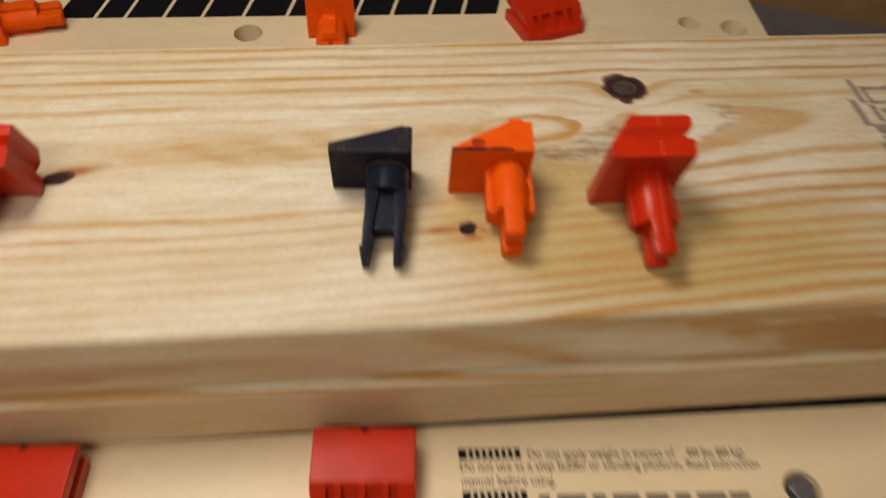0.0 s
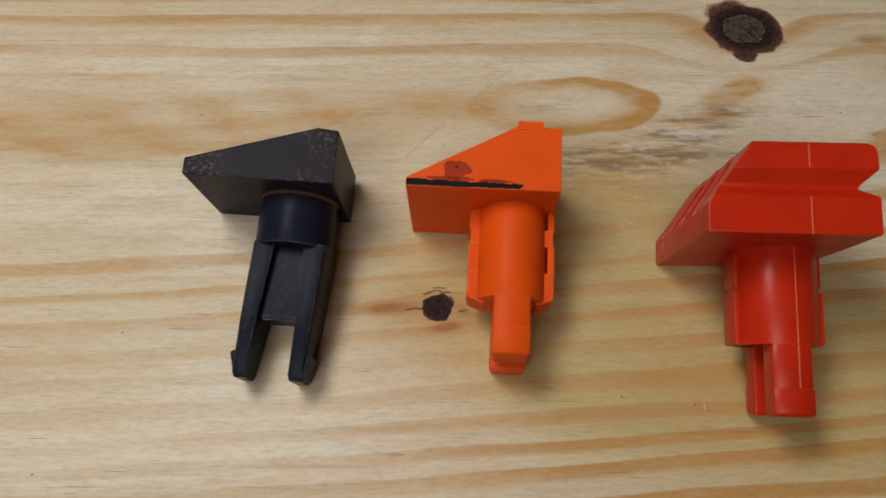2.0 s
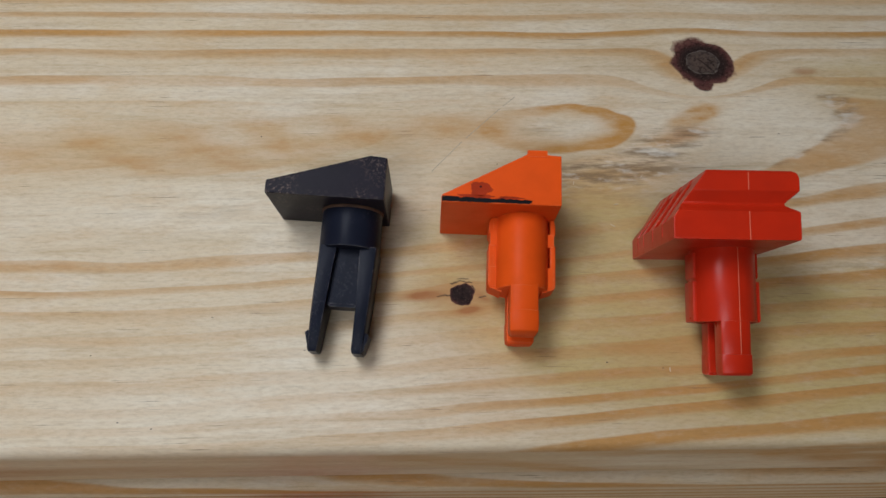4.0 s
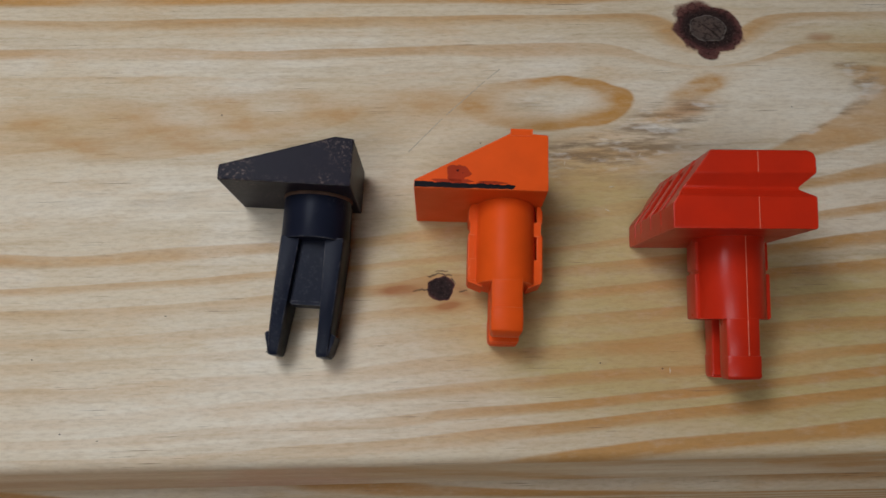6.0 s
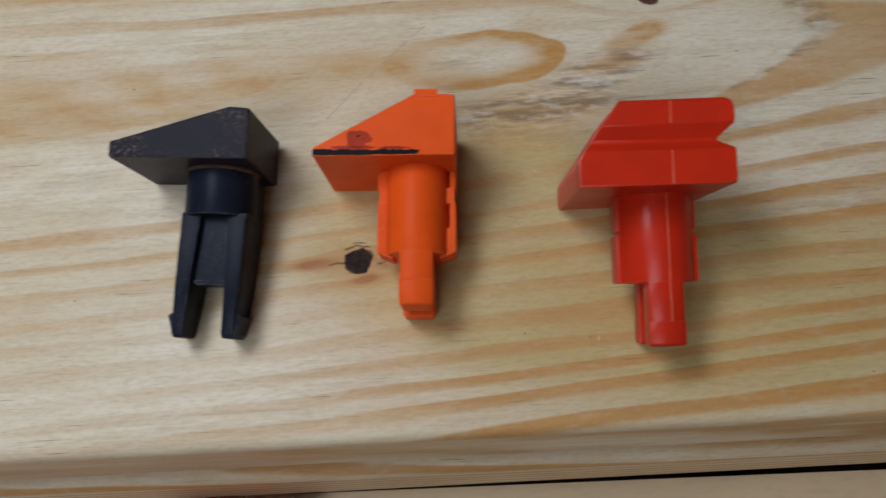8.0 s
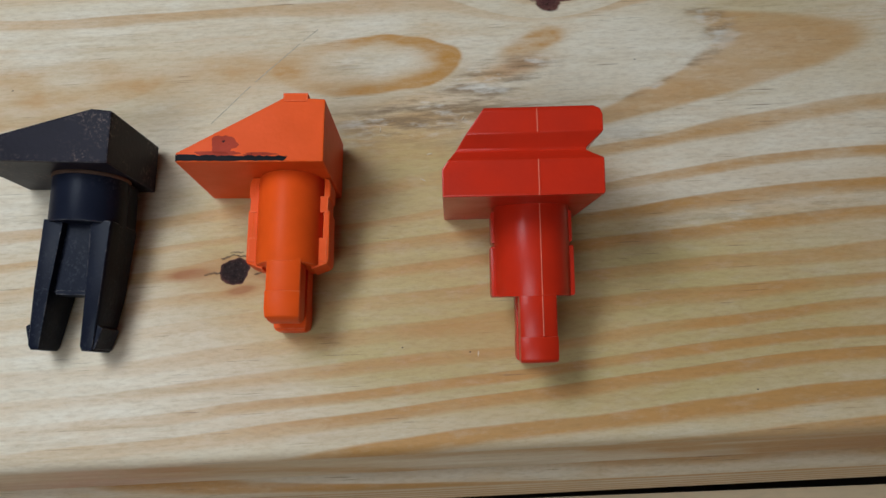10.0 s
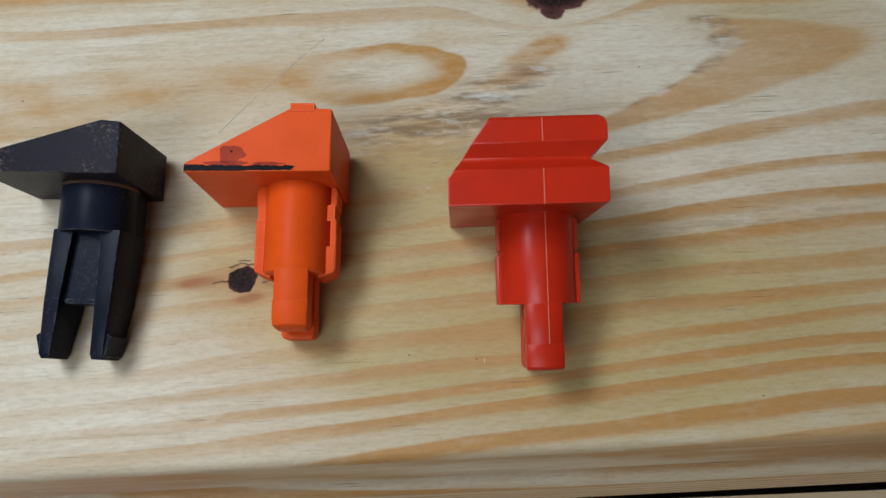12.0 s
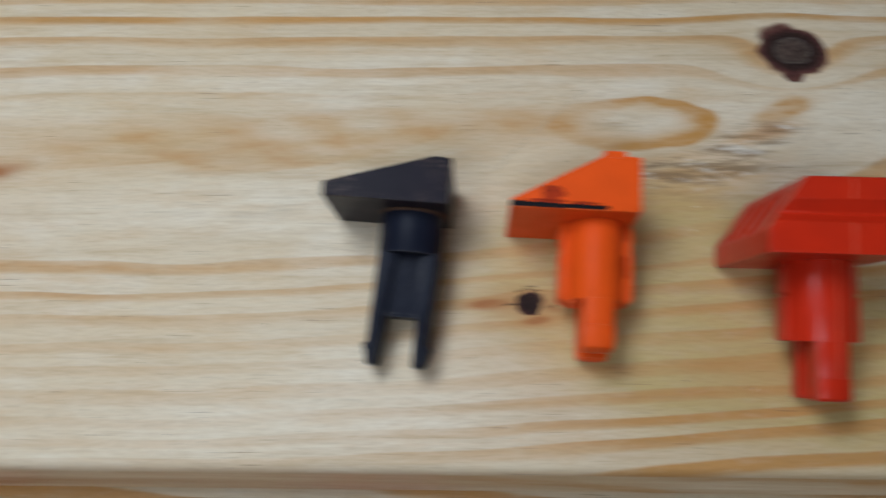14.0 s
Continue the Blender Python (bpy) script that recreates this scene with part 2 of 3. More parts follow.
def soften(bm, width, segments=2, angle=25):
    edges = [e for e in bm.edges if len(e.link_faces) == 2 and e.calc_face_angle(0) > radians(angle)]
    for f in bm.faces:
        f.smooth = any(len(e.link_faces) == 2 and radians(1) < e.calc_face_angle(0) < radians(angle) for e in f.edges)
    made = bmesh.ops.bevel(bm, geom=edges, offset=width * CM, segments=segments, profile=0.6, affect="EDGES", clamp_overlap=True)
    for f in made["faces"]:
        f.smooth = True
    for e in bm.edges:
        e.smooth = len(e.link_faces) == 2 and e.calc_face_angle(0) < radians(35)
    return bm


def box(x0, x1, y0, y1, z0, z1, bm=None, bevel=0.0):
    bm = bm or bmesh.new()
    vs = [bm.verts.new((x * CM, y * CM, z * CM)) for x in (x0, x1) for y in (y0, y1) for z in (z0, z1)]
    for f in ((0, 1, 3, 2), (4, 6, 7, 5), (0, 4, 5, 1), (2, 3, 7, 6), (0, 2, 6, 4), (1, 5, 7, 3)):
        bm.faces.new([vs[i] for i in f])
    return soften(bm, bevel) if bevel else bm


def loft(loops, bm=None, bevel=0.0):
    """A closed solid through loops of equally many points."""
    bm = bm or bmesh.new()
    rows = [[bm.verts.new((x * CM, y * CM, z * CM)) for x, y, z in loop] for loop in loops]
    for a, b in zip(rows, rows[1:]):
        for i in range(len(a)):
            j = (i + 1) % len(a)
            bm.faces.new((a[i], a[j], b[j], b[i]))
    bm.faces.new(rows[0][::-1])
    bm.faces.new(rows[-1])
    bmesh.ops.recalc_face_normals(bm, faces=bm.faces)
    return soften(bm, bevel) if bevel else bm


def prism(outline, axis, a, b, bm=None, bevel=0.0):
    """The outline, given in the two other axes in order, drawn out from a to b."""
    at = {"x": lambda p, q, w: (w, p, q), "y": lambda p, q, w: (p, w, q), "z": lambda p, q, w: (p, q, w)}[axis]
    return loft([[at(p, q, w) for p, q in outline] for w in (a, b)], bm, bevel)


def round_bar(cx, cz, r, y0, y1, bm=None, bevel=0.0, n=28, r1=None):
    ring = lambda rr: [(cx + rr * math.cos(i * math.tau / n), cz + rr * math.sin(i * math.tau / n)) for i in range(n)]
    loops = [[(p, y0, q) for p, q in ring(r)], [(p, y1, q) for p, q in ring(r1 or r)]]
    return loft(loops, bm, bevel)


def thing(name, label, category, group=""):
    return tagged(new(name), label, category, group)


# ---- room ----
def slab(name, x0, x1, y0, y1, z0, z1, mat, label="", category=""):
    ob = part(name, box(x0, x1, y0, y1, z0, z1), mat)
    return tagged(ob, label or name.replace("_", " "), category or name.split("_")[0], kind="structure")


slab("floor", -210, 260, -190, 270, -6, 0, FLOOR, "plain dark grey smooth floor", "floor")
slab("ceiling", -210, 260, -190, 270, 244, 250, PAINT, "plain off-white ceiling", "ceiling")
slab("wall_west", -216, -210, -190, 270, 0, 244, PAINT, "plain off-white painted wall", "wall")
slab("wall_east", 260, 266, -190, 270, 0, 244, PAINT, "plain off-white painted wall", "wall")
slab("wall_north", -210, 260, 270, 276, 0, 244, PAINT, "plain off-white painted wall", "wall")
slab("wall_south", -210, 260, -196, -190, 0, 244, PAINT, "plain off-white painted wall", "wall")

# ---- bench ----
H = TOP / CM                 # the boards' top, in centimetres over the floor
JAW_Z = H - 7.7
bench = thing("workbench", "folding workbench with two tan laminated jaws on a dark frame", "workbench")


def jaw_mesh(x0, x1, y0, y1, z0, z1, holes):
    """A board with round dog holes through it, built as strips round each hole."""
    bm = bmesh.new()
    n = 32
    holes = sorted(holes)
    cuts = [x0] + [(a[0] + b[0]) / 2 for a, b in zip(holes, holes[1:])] + [x1]
    for (hx, hy, hr), c0, c1 in zip(holes, cuts, cuts[1:]):
        ring, rim = [], []
        for i in range(n):
            a = i * math.tau / n + math.pi / 4
            dx, dy = math.cos(a), math.sin(a)
            ring.append((hx + hr * dx, hy + hr * dy))
            sx = ((c1 - hx) if dx > 0 else (hx - c0)) / max(abs(dx), 1e-9)
            sy = ((y1 - hy) if dy > 0 else (hy - y0)) / max(abs(dy), 1e-9)
            if i % 8 == 0:
                rim.append((c1 if dx > 0 else c0, y1 if dy > 0 else y0))
            else:
                s = min(sx, sy)
                side = (i // 8) % 4
                fr = (i % 8) / 8
                corner = [(c1, y1), (c0, y1), (c0, y0), (c1, y0), (c1, y1)]
                p, q = corner[side], corner[side + 1]
                rim.append((p[0] + (q[0] - p[0]) * fr, p[1] + (q[1] - p[1]) * fr))
        for z, flip in ((z1, False), (z0, True)):
            a = [bm.verts.new((x * CM, y * CM, z * CM)) for x, y in ring]
            b = [bm.verts.new((x * CM, y * CM, z * CM)) for x, y in rim]
            for i in range(n):
                j = (i + 1) % n
                f = (a[i], b[i], b[j], a[j])
                bm.faces.new(f[::-1] if flip else f)
            if flip:
                for i in range(n):
                    j = (i + 1) % n
                    bm.faces.new((top[i], top[j], a[j], a[i]))
            top = a
    for p, q in (((x0, y0), (x1, y0)), ((x1, y0), (x1, y1)), ((x1, y1), (x0, y1)), ((x0, y1), (x0, y0))):
        bm.faces.new([bm.verts.new((x * CM, y * CM, z * CM)) for (x, y), z in ((p, z0), (q, z0), (q, z1), (p, z1))])
    bmesh.ops.remove_doubles(bm, verts=bm.verts, dist=1e-6)
    return bm


part("jaw", jaw_mesh(-46.5, 27.55, 21.5, 38.5, JAW_Z - 2.4, JAW_Z, [(-40, 30, 1.0), (-9.34, 30.2, 0.98), (22.15, 30.4, 0.78), (25.3, 29.7, 0.95)]), JAW, bench, "tan jaw board with round holes")
SAG = 0.45                   # degrees by which the near jaw hangs down towards +x
near_jaw = part("jaw", jaw_mesh(-46.5, 27.55, -15.5, -0.42, -2.4, -0.01, [(-40, -8, 1.0), (17.41, -4.40, 0.86), (24, -8, 1.0)]), JAW, bench, "tan jaw board with a printed caution")
near_jaw.matrix_basis = pose(-0.14, 0, JAW_Z * CM, 0, SAG, 0) @ pose(0.14, 0, 0) @ pose(0.02, -0.0042, 0, 0, 0, -0.55) @ pose(-0.02, 0.0042, 0)


def near_z(x):
    return JAW_Z - 0.01 - (x + 14) * math.sin(radians(SAG))


for x in (-38, 19):
    part("rail", box(x - 2, x + 2, -15, 38, JAW_Z - 7, JAW_Z - 2.4, bevel=0.3), FRAME, bench)
    for y in (-11, 34):
        part("leg", box(x - 1.6, x + 1.6, y - 1.6, y + 1.6, 0, JAW_Z - 7, bevel=0.3), FRAME, bench)

# Unseen dark block, added so the gap behind the near jaw looks black.
part("gap_backing", box(-45, 36, -6, 4, JAW_Z - 16, JAW_Z - 7.2, bevel=0.3), FRAME, bench)
bolt = part("bolt", round_bar(0, 0, 0.60, 0, 0.6, n=6, bevel=0.06), STEEL, bench, "grey steel bolt sunk in its hole")
bolt.matrix_basis = pose(17.35 * CM, -4.55 * CM, (near_z(17.35) - 0.55) * CM, 90, 0, 0)


# ---- boards ----
def board(name, y0, y1, z0, z1, label, field, fine, x0=-62.0, x1=80.0):
    """A planed board with eased edges, swept along x; its rings and knots are carried as attributes."""
    e = 0.35
    arc = [(math.sin(a), 1 - math.cos(a)) for a in np.linspace(0, math.pi / 2, 5)]
    prof = [(y0 + e * (1 - s), z1 - e * d) for s, d in arc]                      # front top edge, downwards
    prof += [(y0, z) for z in np.linspace(z1 - e, z0 + e, 14)[1:-1]]
    prof += [(y0 + e * d, z0 + e * (1 - s)) for s, d in arc]
    prof += [(y1 - e * (1 - s), z0 + e * d) for s, d in arc]
    prof += [(y1, z) for z in np.linspace(z0 + e, z1 - e, 14)[1:-1]]
    prof += [(y1 - e * d, z1 - e * (1 - s)) for s, d in arc]
    ys = np.arange(y0 + e + fine, y1 - e - 0.01, fine)
    if fine < 0.1:
        ys = np.concatenate([ys[ys < 4.1], np.arange(4.1, 5.7, 0.025), ys[ys > 5.7]])
    prof += [(y, z1) for y in ys[::-1]]
    xs = np.concatenate([np.arange(x0, -24, 4.0), np.arange(-24, -12, 0.25), np.arange(-12, 1.2, fine), np.arange(1.2, 3.6, 0.03 if fine < 0.1 else fine), np.arange(3.6, 22, fine), np.arange(22, 32, 0.25), np.arange(32, x1 + 0.1, 4.0)])
    xs = xs[np.concatenate([[True], np.diff(xs) > 0.01])]
    n, k = len(prof), len(xs)
    py, pz = np.array(prof).T
    X, Y, Z = np.repeat(xs, n), np.tile(py, k), np.tile(pz, k)
    i, j = np.meshgrid(np.arange(k - 1), np.arange(n), indexing="ij")
    jj = (j + 1) % n
    quads = np.stack([i * n + j, i * n + jj, (i + 1) * n + jj, (i + 1) * n + j], -1).reshape(-1, 4)
    me = bpy.data.meshes.new(name)
    ends = [tuple(range(n))[::-1], tuple(range((k - 1) * n, k * n))]
    me.from_pydata(np.stack([X, Y, Z], -1) * CM, [], [tuple(q) for q in quads.tolist()] + ends)
    me.validate()
    for key, val in field(X, Y, Z - z1).items():
        me.attributes.new(key, "FLOAT", "POINT").data.foreach_set("value", np.asarray(val, np.float32))
    me.polygons.foreach_set("use_smooth", [True] * len(quads) + [False] * 2)
    me.materials.append(PINE)
    me.update()
    bm = bmesh.new()
    bm.from_mesh(me)
    bmesh.ops.recalc_face_normals(bm, faces=bm.faces)
    bm.to_mesh(me)
    bm.free()
    return tagged(new(name, me), label, "board")


def blob(x, y, cx, cy, sx, sy, turn=0.0, power=2):
    c, s = math.cos(radians(turn)), math.sin(radians(turn))
    u, v = ((x - cx) * c + (y - cy) * s) / sx, ((y - cy) * c - (x - cx) * s) / sy
    return np.exp(-((u * u + v * v) ** (power / 2)))


RINGS = (-1.0, 0.0, 1.15, 2.05, 3.0, 4.2, 5.0, 5.77, 6.5, 7.05, 7.75, 8.4, 9.25, 9.9, 10.42, 11.3, 12.2, 13.0, 13.9)
# the rings below the heart line: strength towards +x, width, and y at each of the stations along the board
STATIONS = (-9.0, -2.5, 3.0, 8.0, 12.5, 16.0, 20.0)
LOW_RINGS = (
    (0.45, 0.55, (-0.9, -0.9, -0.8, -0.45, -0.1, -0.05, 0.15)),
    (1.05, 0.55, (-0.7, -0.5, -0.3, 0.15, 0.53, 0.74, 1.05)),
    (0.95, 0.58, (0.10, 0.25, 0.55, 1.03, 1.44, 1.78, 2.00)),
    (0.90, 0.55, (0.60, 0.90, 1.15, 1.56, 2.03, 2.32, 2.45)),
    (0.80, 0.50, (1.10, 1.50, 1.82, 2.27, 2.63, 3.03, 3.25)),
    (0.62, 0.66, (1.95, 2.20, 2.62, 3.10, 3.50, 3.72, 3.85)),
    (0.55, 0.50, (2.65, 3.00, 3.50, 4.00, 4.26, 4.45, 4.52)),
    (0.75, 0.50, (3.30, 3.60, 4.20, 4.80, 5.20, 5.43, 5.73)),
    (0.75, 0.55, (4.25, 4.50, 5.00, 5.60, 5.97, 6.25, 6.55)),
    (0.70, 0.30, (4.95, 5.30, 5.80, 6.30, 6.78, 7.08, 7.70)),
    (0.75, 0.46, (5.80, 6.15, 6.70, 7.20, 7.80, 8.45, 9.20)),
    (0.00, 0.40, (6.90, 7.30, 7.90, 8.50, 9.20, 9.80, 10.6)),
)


def ragged(a, b, ca, cb, size):
    """A small uneven shift that makes a knot's outline crooked."""
    return size * (np.sin(9 * (b - cb) + 5 * (a - ca) + 1) + 0.7 * np.sin(17 * (a - ca) - 8 * (b - cb)) + 0.5 * np.sin(29 * (b - cb) + 2))


OVER = (0.0, 1.25, 2.42, 3.75, 4.6, 5.45, 6.3, 7.1, 7.8, 8.5)


def ease(x, a, b):
    t = np.clip((x - a) / (b - a), 0, 1)
    return t * t * (3 - 2 * t)


def upper_field(x, y, z):
    """Growth rings as nested arches about the heart line, closing towards +x, and pushed aside by the knots."""
    up = z > -0.36
    y = y + 0.30 * z * ~up
    yy = y.copy()
    for kx, ky, sx, sy, w, to in ((11.7, 14.0, 2.3, 1.5, 0.9, 14.9), (2.64, 4.88, 0.9, 0.5, 0.5, 4.88), (-15.3, 8.9, 1.4, 0.7, 0.5, 8.9)):
        yy += (to - yy) * w * blob(x, y, kx, ky, sx, sy, 0, 3)
    heart = 10.75 + 0.45 * ease(x, -6, 4)
    d = yy - heart
    slope = 0.25 * (x + 5) + 0.75 * np.log1p(np.exp(np.clip(x, -30, 60))) * (1 - 0.92 * ease(d, 0.2, 2.2) * (1 - ease(x, 8, 15) * (1 - ease(d, 1.5, 3.5))))
    u = np.sqrt(np.maximum(d * d + np.maximum(slope, -4), 0.02))
    ring = np.interp(u, RINGS, np.arange(len(RINGS)))
    over = ease(d, 0.5, 1.2)
    ring = ring + (np.interp(yy - 10.75, OVER, np.arange(len(OVER)) + 1.0) - ring) * over
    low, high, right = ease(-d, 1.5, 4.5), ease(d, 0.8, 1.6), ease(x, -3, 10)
    odd = np.random.default_rng(11)
    late = 0.2 + 0.75 * high
    late *= np.interp(ring, np.arange(26), odd.uniform(0.65, 1.25, 26)) * (1 - 0.9 * blob(ring, 0 * ring, 2.0, 0, 0.5, 1) * (d > 0))
    wide = (0.50 - 0.04 * high) * np.interp(ring, np.arange(26), odd.uniform(0.75, 1.25, 26))
    # below the heart line the rings run on along the board, read off at the stations
    lows = np.zeros_like(x)
    level = [np.interp(x, np.linspace(-9, 20, 59), np.convolve(np.interp(np.clip(np.linspace(-13, 24, 75), -9, 20), STATIONS, ys), np.ones(17) / 17, "valid")) for _, _, ys in LOW_RINGS]
    for k, (lo, hi) in enumerate(zip(level, level[1:])):
        lows = np.where(yy >= lo, k + np.clip((yy - lo) / (hi - lo), 0, 1.4), lows)
    lows = np.where(yy < level[0], (yy - level[0]) / 0.6, lows)
    under = 1 - ease(yy, level[10] + 0.35, level[10] + 0.6)
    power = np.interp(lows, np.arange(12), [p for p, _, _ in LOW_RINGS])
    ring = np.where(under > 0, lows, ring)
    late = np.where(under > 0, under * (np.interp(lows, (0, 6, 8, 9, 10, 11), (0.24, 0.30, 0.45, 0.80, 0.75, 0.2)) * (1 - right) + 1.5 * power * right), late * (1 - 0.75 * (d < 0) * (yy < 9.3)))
    wide = np.where(under > 0, np.interp(lows, np.arange(12), [w for _, w, _ in LOW_RINGS]), wide)
    # the closed ring beside the big knot, the pale lens inside it, and the last arch
    e = np.hypot((x - 6.2) / 2.75, (y - 11.15 - 0.03 * (x - 6.2)) / 0.98)
    e = e + 0.03 * np.sin(2.3 * x + 1.7 * y) + 0.02 * np.sin(5.1 * x - 4.0 * y)
    eye = (0.75 * ease(e, 0.58, 0.90) + 0.45 * ease(e, 0.80, 0.97)) * (1 - ease(e, 0.98, 1.08)) * (0.12 + 0.88 * ease(x, 3.6, 7.4)) + 0.4 * blob(x, y, 6.0, 11.1, 2.6, 0.85, 0, 6) * ease(e, 0.3, 0.8)
    tongue = (21.4 - x) - (y - 11.5 + 0.09 * (21.4 - x)) ** 2 / 0.47
    off = y - 11.6 + 0.25 * (16.7 - x)
    lens = (16.7 - x) - off ** 2 / np.where(off < 0, 0.5, 2.5) + 0.10 * np.sin(5 * x + 3 * y) + 0.12 * np.sin(9 * x - 11 * y)
    arch = ease(tongue, 0, 1.1) * (1 - ease(lens, -0.2, 0.7)) * ease(x, 9.5, 13.0) * (1 - ease(y, 12.4, 13.4))
    streak = blob(x, y, -2.0, 10.75, 6.5, 0.55, 2, 4)
    late *= 1 - 0.95 * blob(x, y, 6.2, 11.15, 3.6, 1.35, 0, 6)
    late *= 1 - 0.85 * ease(x, 9, 12) * ease(tongue, -0.3, 0.4) * (1 - ease(d, 1.6, 2.4))
    late *= 1 - 0.35 * blob(x, y, 6.0, 6.2, 4.2, 2.2, 0, 4)
    extra = 0.25 * eye + 0.55 * arch + 0.2 * streak + blob(x, y, 7.8, 9.3, 2.6, 0.75, 5, 4) * (0.32 + 0.22 * np.sin(9 * yy + 0.6 * np.sin(1.3 * x))) + 0.3 * blob(x, y, 10.5, 10.75, 1.2, 0.3, 14, 4)
    amber = 1.35 * eye + 0.40 * blob(x, y, 2.6, 11.25, 2.2, 0.55, -4, 4) + 0.42 * arch + 0.9 * blob(x, y, 11.0, 11.6, 1.0, 0.36, 24, 4) + 1.1 * blob(x, y, 11.5, 11.86, 0.62, 0.32, 8, 4) + 0.8 * blob(x, y, 11.3, 11.86, 0.34, 0.13, 8, 3) + 0.75 * blob(x, y, -5.5, 10.55, 8.0, 1.05, 4, 6) * (0.55 + 0.25 * np.sin(1.9 * x + 3.1 * y) + 0.25 * np.sin(0.8 * x - 6.3 * y + 1)) + 0.25 * blob(x, y, -6.2, 9.6, 3.0, 0.25, 3, 3) + 0.4 * blob(x, y, 7.5, 8.6, 3.2, 0.9, 5, 4)
    amber += 0.75 * blob(x, y, 1.35, 4.86, 0.62, 0.13, 2) + 0.6 * blob(x, y, 2.75, 4.36, 0.55, 0.12, 12) + 0.6 * blob(x, y, 2.5, 4.8, 1.3, 0.55) + 0.5 * blob(x, y, 9.5, 3.0, 2.2, 0.7, 4) + 0.5 * blob(x, y, 10.3, 10.75, 1.1, 0.28, 14, 3)
    pale = 0.5 * blob(x, y, -6, 8.0, 9, 1.1, 2, 4) + 0.4 * blob(x, y, 0, 13.0, 12, 0.9, 0, 4) + 0.6 * blob(x, y, 13.5, 11.2, 3.0, 1.9, -8, 4) + 0.5 * blob(x, y, 9.9, 10.5, 1.5, 0.6, 15, 4) + 0.5 * blob(x, y, -5, 1.0, 7, 1.6, 3, 4) + 0.35 * blob(x, y, 1, 2.0, 5, 2.0, 3, 4) + 0.75 * blob(x, y, 17.5, 7.9, 5, 1.7, 10, 4)
    # Lower-right terms follow yellower wood and also paint in the shade lying there.
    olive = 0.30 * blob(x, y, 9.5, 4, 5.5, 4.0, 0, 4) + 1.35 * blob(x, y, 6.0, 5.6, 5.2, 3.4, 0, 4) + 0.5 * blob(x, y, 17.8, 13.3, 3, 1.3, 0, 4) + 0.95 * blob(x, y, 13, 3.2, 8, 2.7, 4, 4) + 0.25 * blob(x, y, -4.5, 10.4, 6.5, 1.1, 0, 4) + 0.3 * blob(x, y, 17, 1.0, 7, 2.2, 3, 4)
    knots = np.maximum.reduce([0.80 * blob(x + ragged(x, y, 2.64, 4.88, 0.024), y + ragged(y, x, 4.88, 2.64, 0.022), 2.64, 4.88, 0.39, 0.36, 20, 9), blob(x + ragged(x, y, 11.87, 14.0, 0.016), y + ragged(y, x, 14.0, 11.87, 0.018), 11.80, 14.05, 1.02, 0.90, -8, 4), 0.4 * blob(x, y, 11.70, 13.1, 0.42, 0.42, 10, 4), 0.33 * blob(x, y, 11.5, 14.62, 0.9, 0.70, 20, 5), 0.62 * blob(x + ragged(x, y, -15.3, 8.85, 0.02), y, -15.35, 8.85, 0.75, 0.40, 18, 4)])
    def line(x0, y0, x1, y1, w):
        """A hairline split from one point to another, fading at both ends."""
        t = np.clip(((bx - x0) * (x1 - x0) + (by - y0) * (y1 - y0)) / ((x1 - x0) ** 2 + (y1 - y0) ** 2), 0, 1)
        return 1 - ease(np.hypot(bx - x0 - t * (x1 - x0), by - y0 - t * (y1 - y0)), w * 0.3, w * 1.3 * (0.55 + 0.45 * np.sin(3.14 * t)))

    splits = ((2.28, 5.26, 2.62, 5.36, 0.032), (2.62, 5.36, 2.98, 5.28, 0.026), (2.5, 5.42, 2.85, 5.44, 0.026), (2.95, 5.2, 3.05, 5.05, 0.026), (1.85, 4.84, 2.3, 4.87, 0.03), (3.15, 4.75, 3.4, 4.85, 0.019), (11.87, 14.0, 12.1, 13.65, 0.039), (11.87, 14.0, 12.25, 14.1, 0.032), (11.87, 14.0, 11.6, 14.25, 0.032), (12.05, 14.2, 12.2, 13.9, 0.032))
    bx, by = x + 0.012 * np.sin(19 * x + 7 * y), y + 0.014 * np.sin(17 * x - 5 * y) + 0.008 * np.sin(41 * x)
    crack = np.maximum.reduce([line(*q) for q in splits])
    pitch = 1.5 * blob(x, y, 1.45, 4.86, 0.50, 0.13, 4) + 0.6 * blob(x, y, 3.35, 4.75, 0.3, 0.12, -30) + 1.5 * blob(x, y, 2.85, 4.36, 0.32, 0.10, 10) + 0.9 * blob(x, y, -14.4, 9.2, 1.0, 0.28, 14) + 0.7 * blob(x, y, -15.2, 9.25, 0.8, 0.25, 14)
    pitch += 0.5 * blob(x, y, 15.5, 13.66, 0.5, 0.18, 0, 4) + 0.35 * blob(x, y, 10.6, 10.85, 0.75, 0.28, 14, 3) + 0.3 * blob(x, y, 2.6, 4.85, 1.5, 0.7)
    # First term tints the lower right darker in place of a shadow there.
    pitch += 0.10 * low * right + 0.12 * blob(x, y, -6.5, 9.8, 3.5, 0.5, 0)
    tear = 1.2 * blob(x, y, 10.1, 10.55, 1.7, 0.60, 14, 4) + 0.9 * blob(x, y, 8.0, 9.5, 2.2, 0.6, 5, 4) + 0.8 * blob(lens, 0 * x, 0.1, 0, 0.45, 1) * ease(x, 12, 14.5) * (y < 12.6) + 0.5 * blob(x, y, 7.5, 9.0, 4.5, 0.8, 3) + 0.5 * blob(x, y, 5.8, 11.15, 1.0, 0.3) + 0.55 * blob(x, y, 17.0, 5.9, 3.5, 0.35, 7) + 0.4 * blob(x, y, 13.5, 8.4, 1.6, 0.3, 8) + 0.35 * blob(x, y, -6.0, 7.9, 2.5, 0.25, 4)
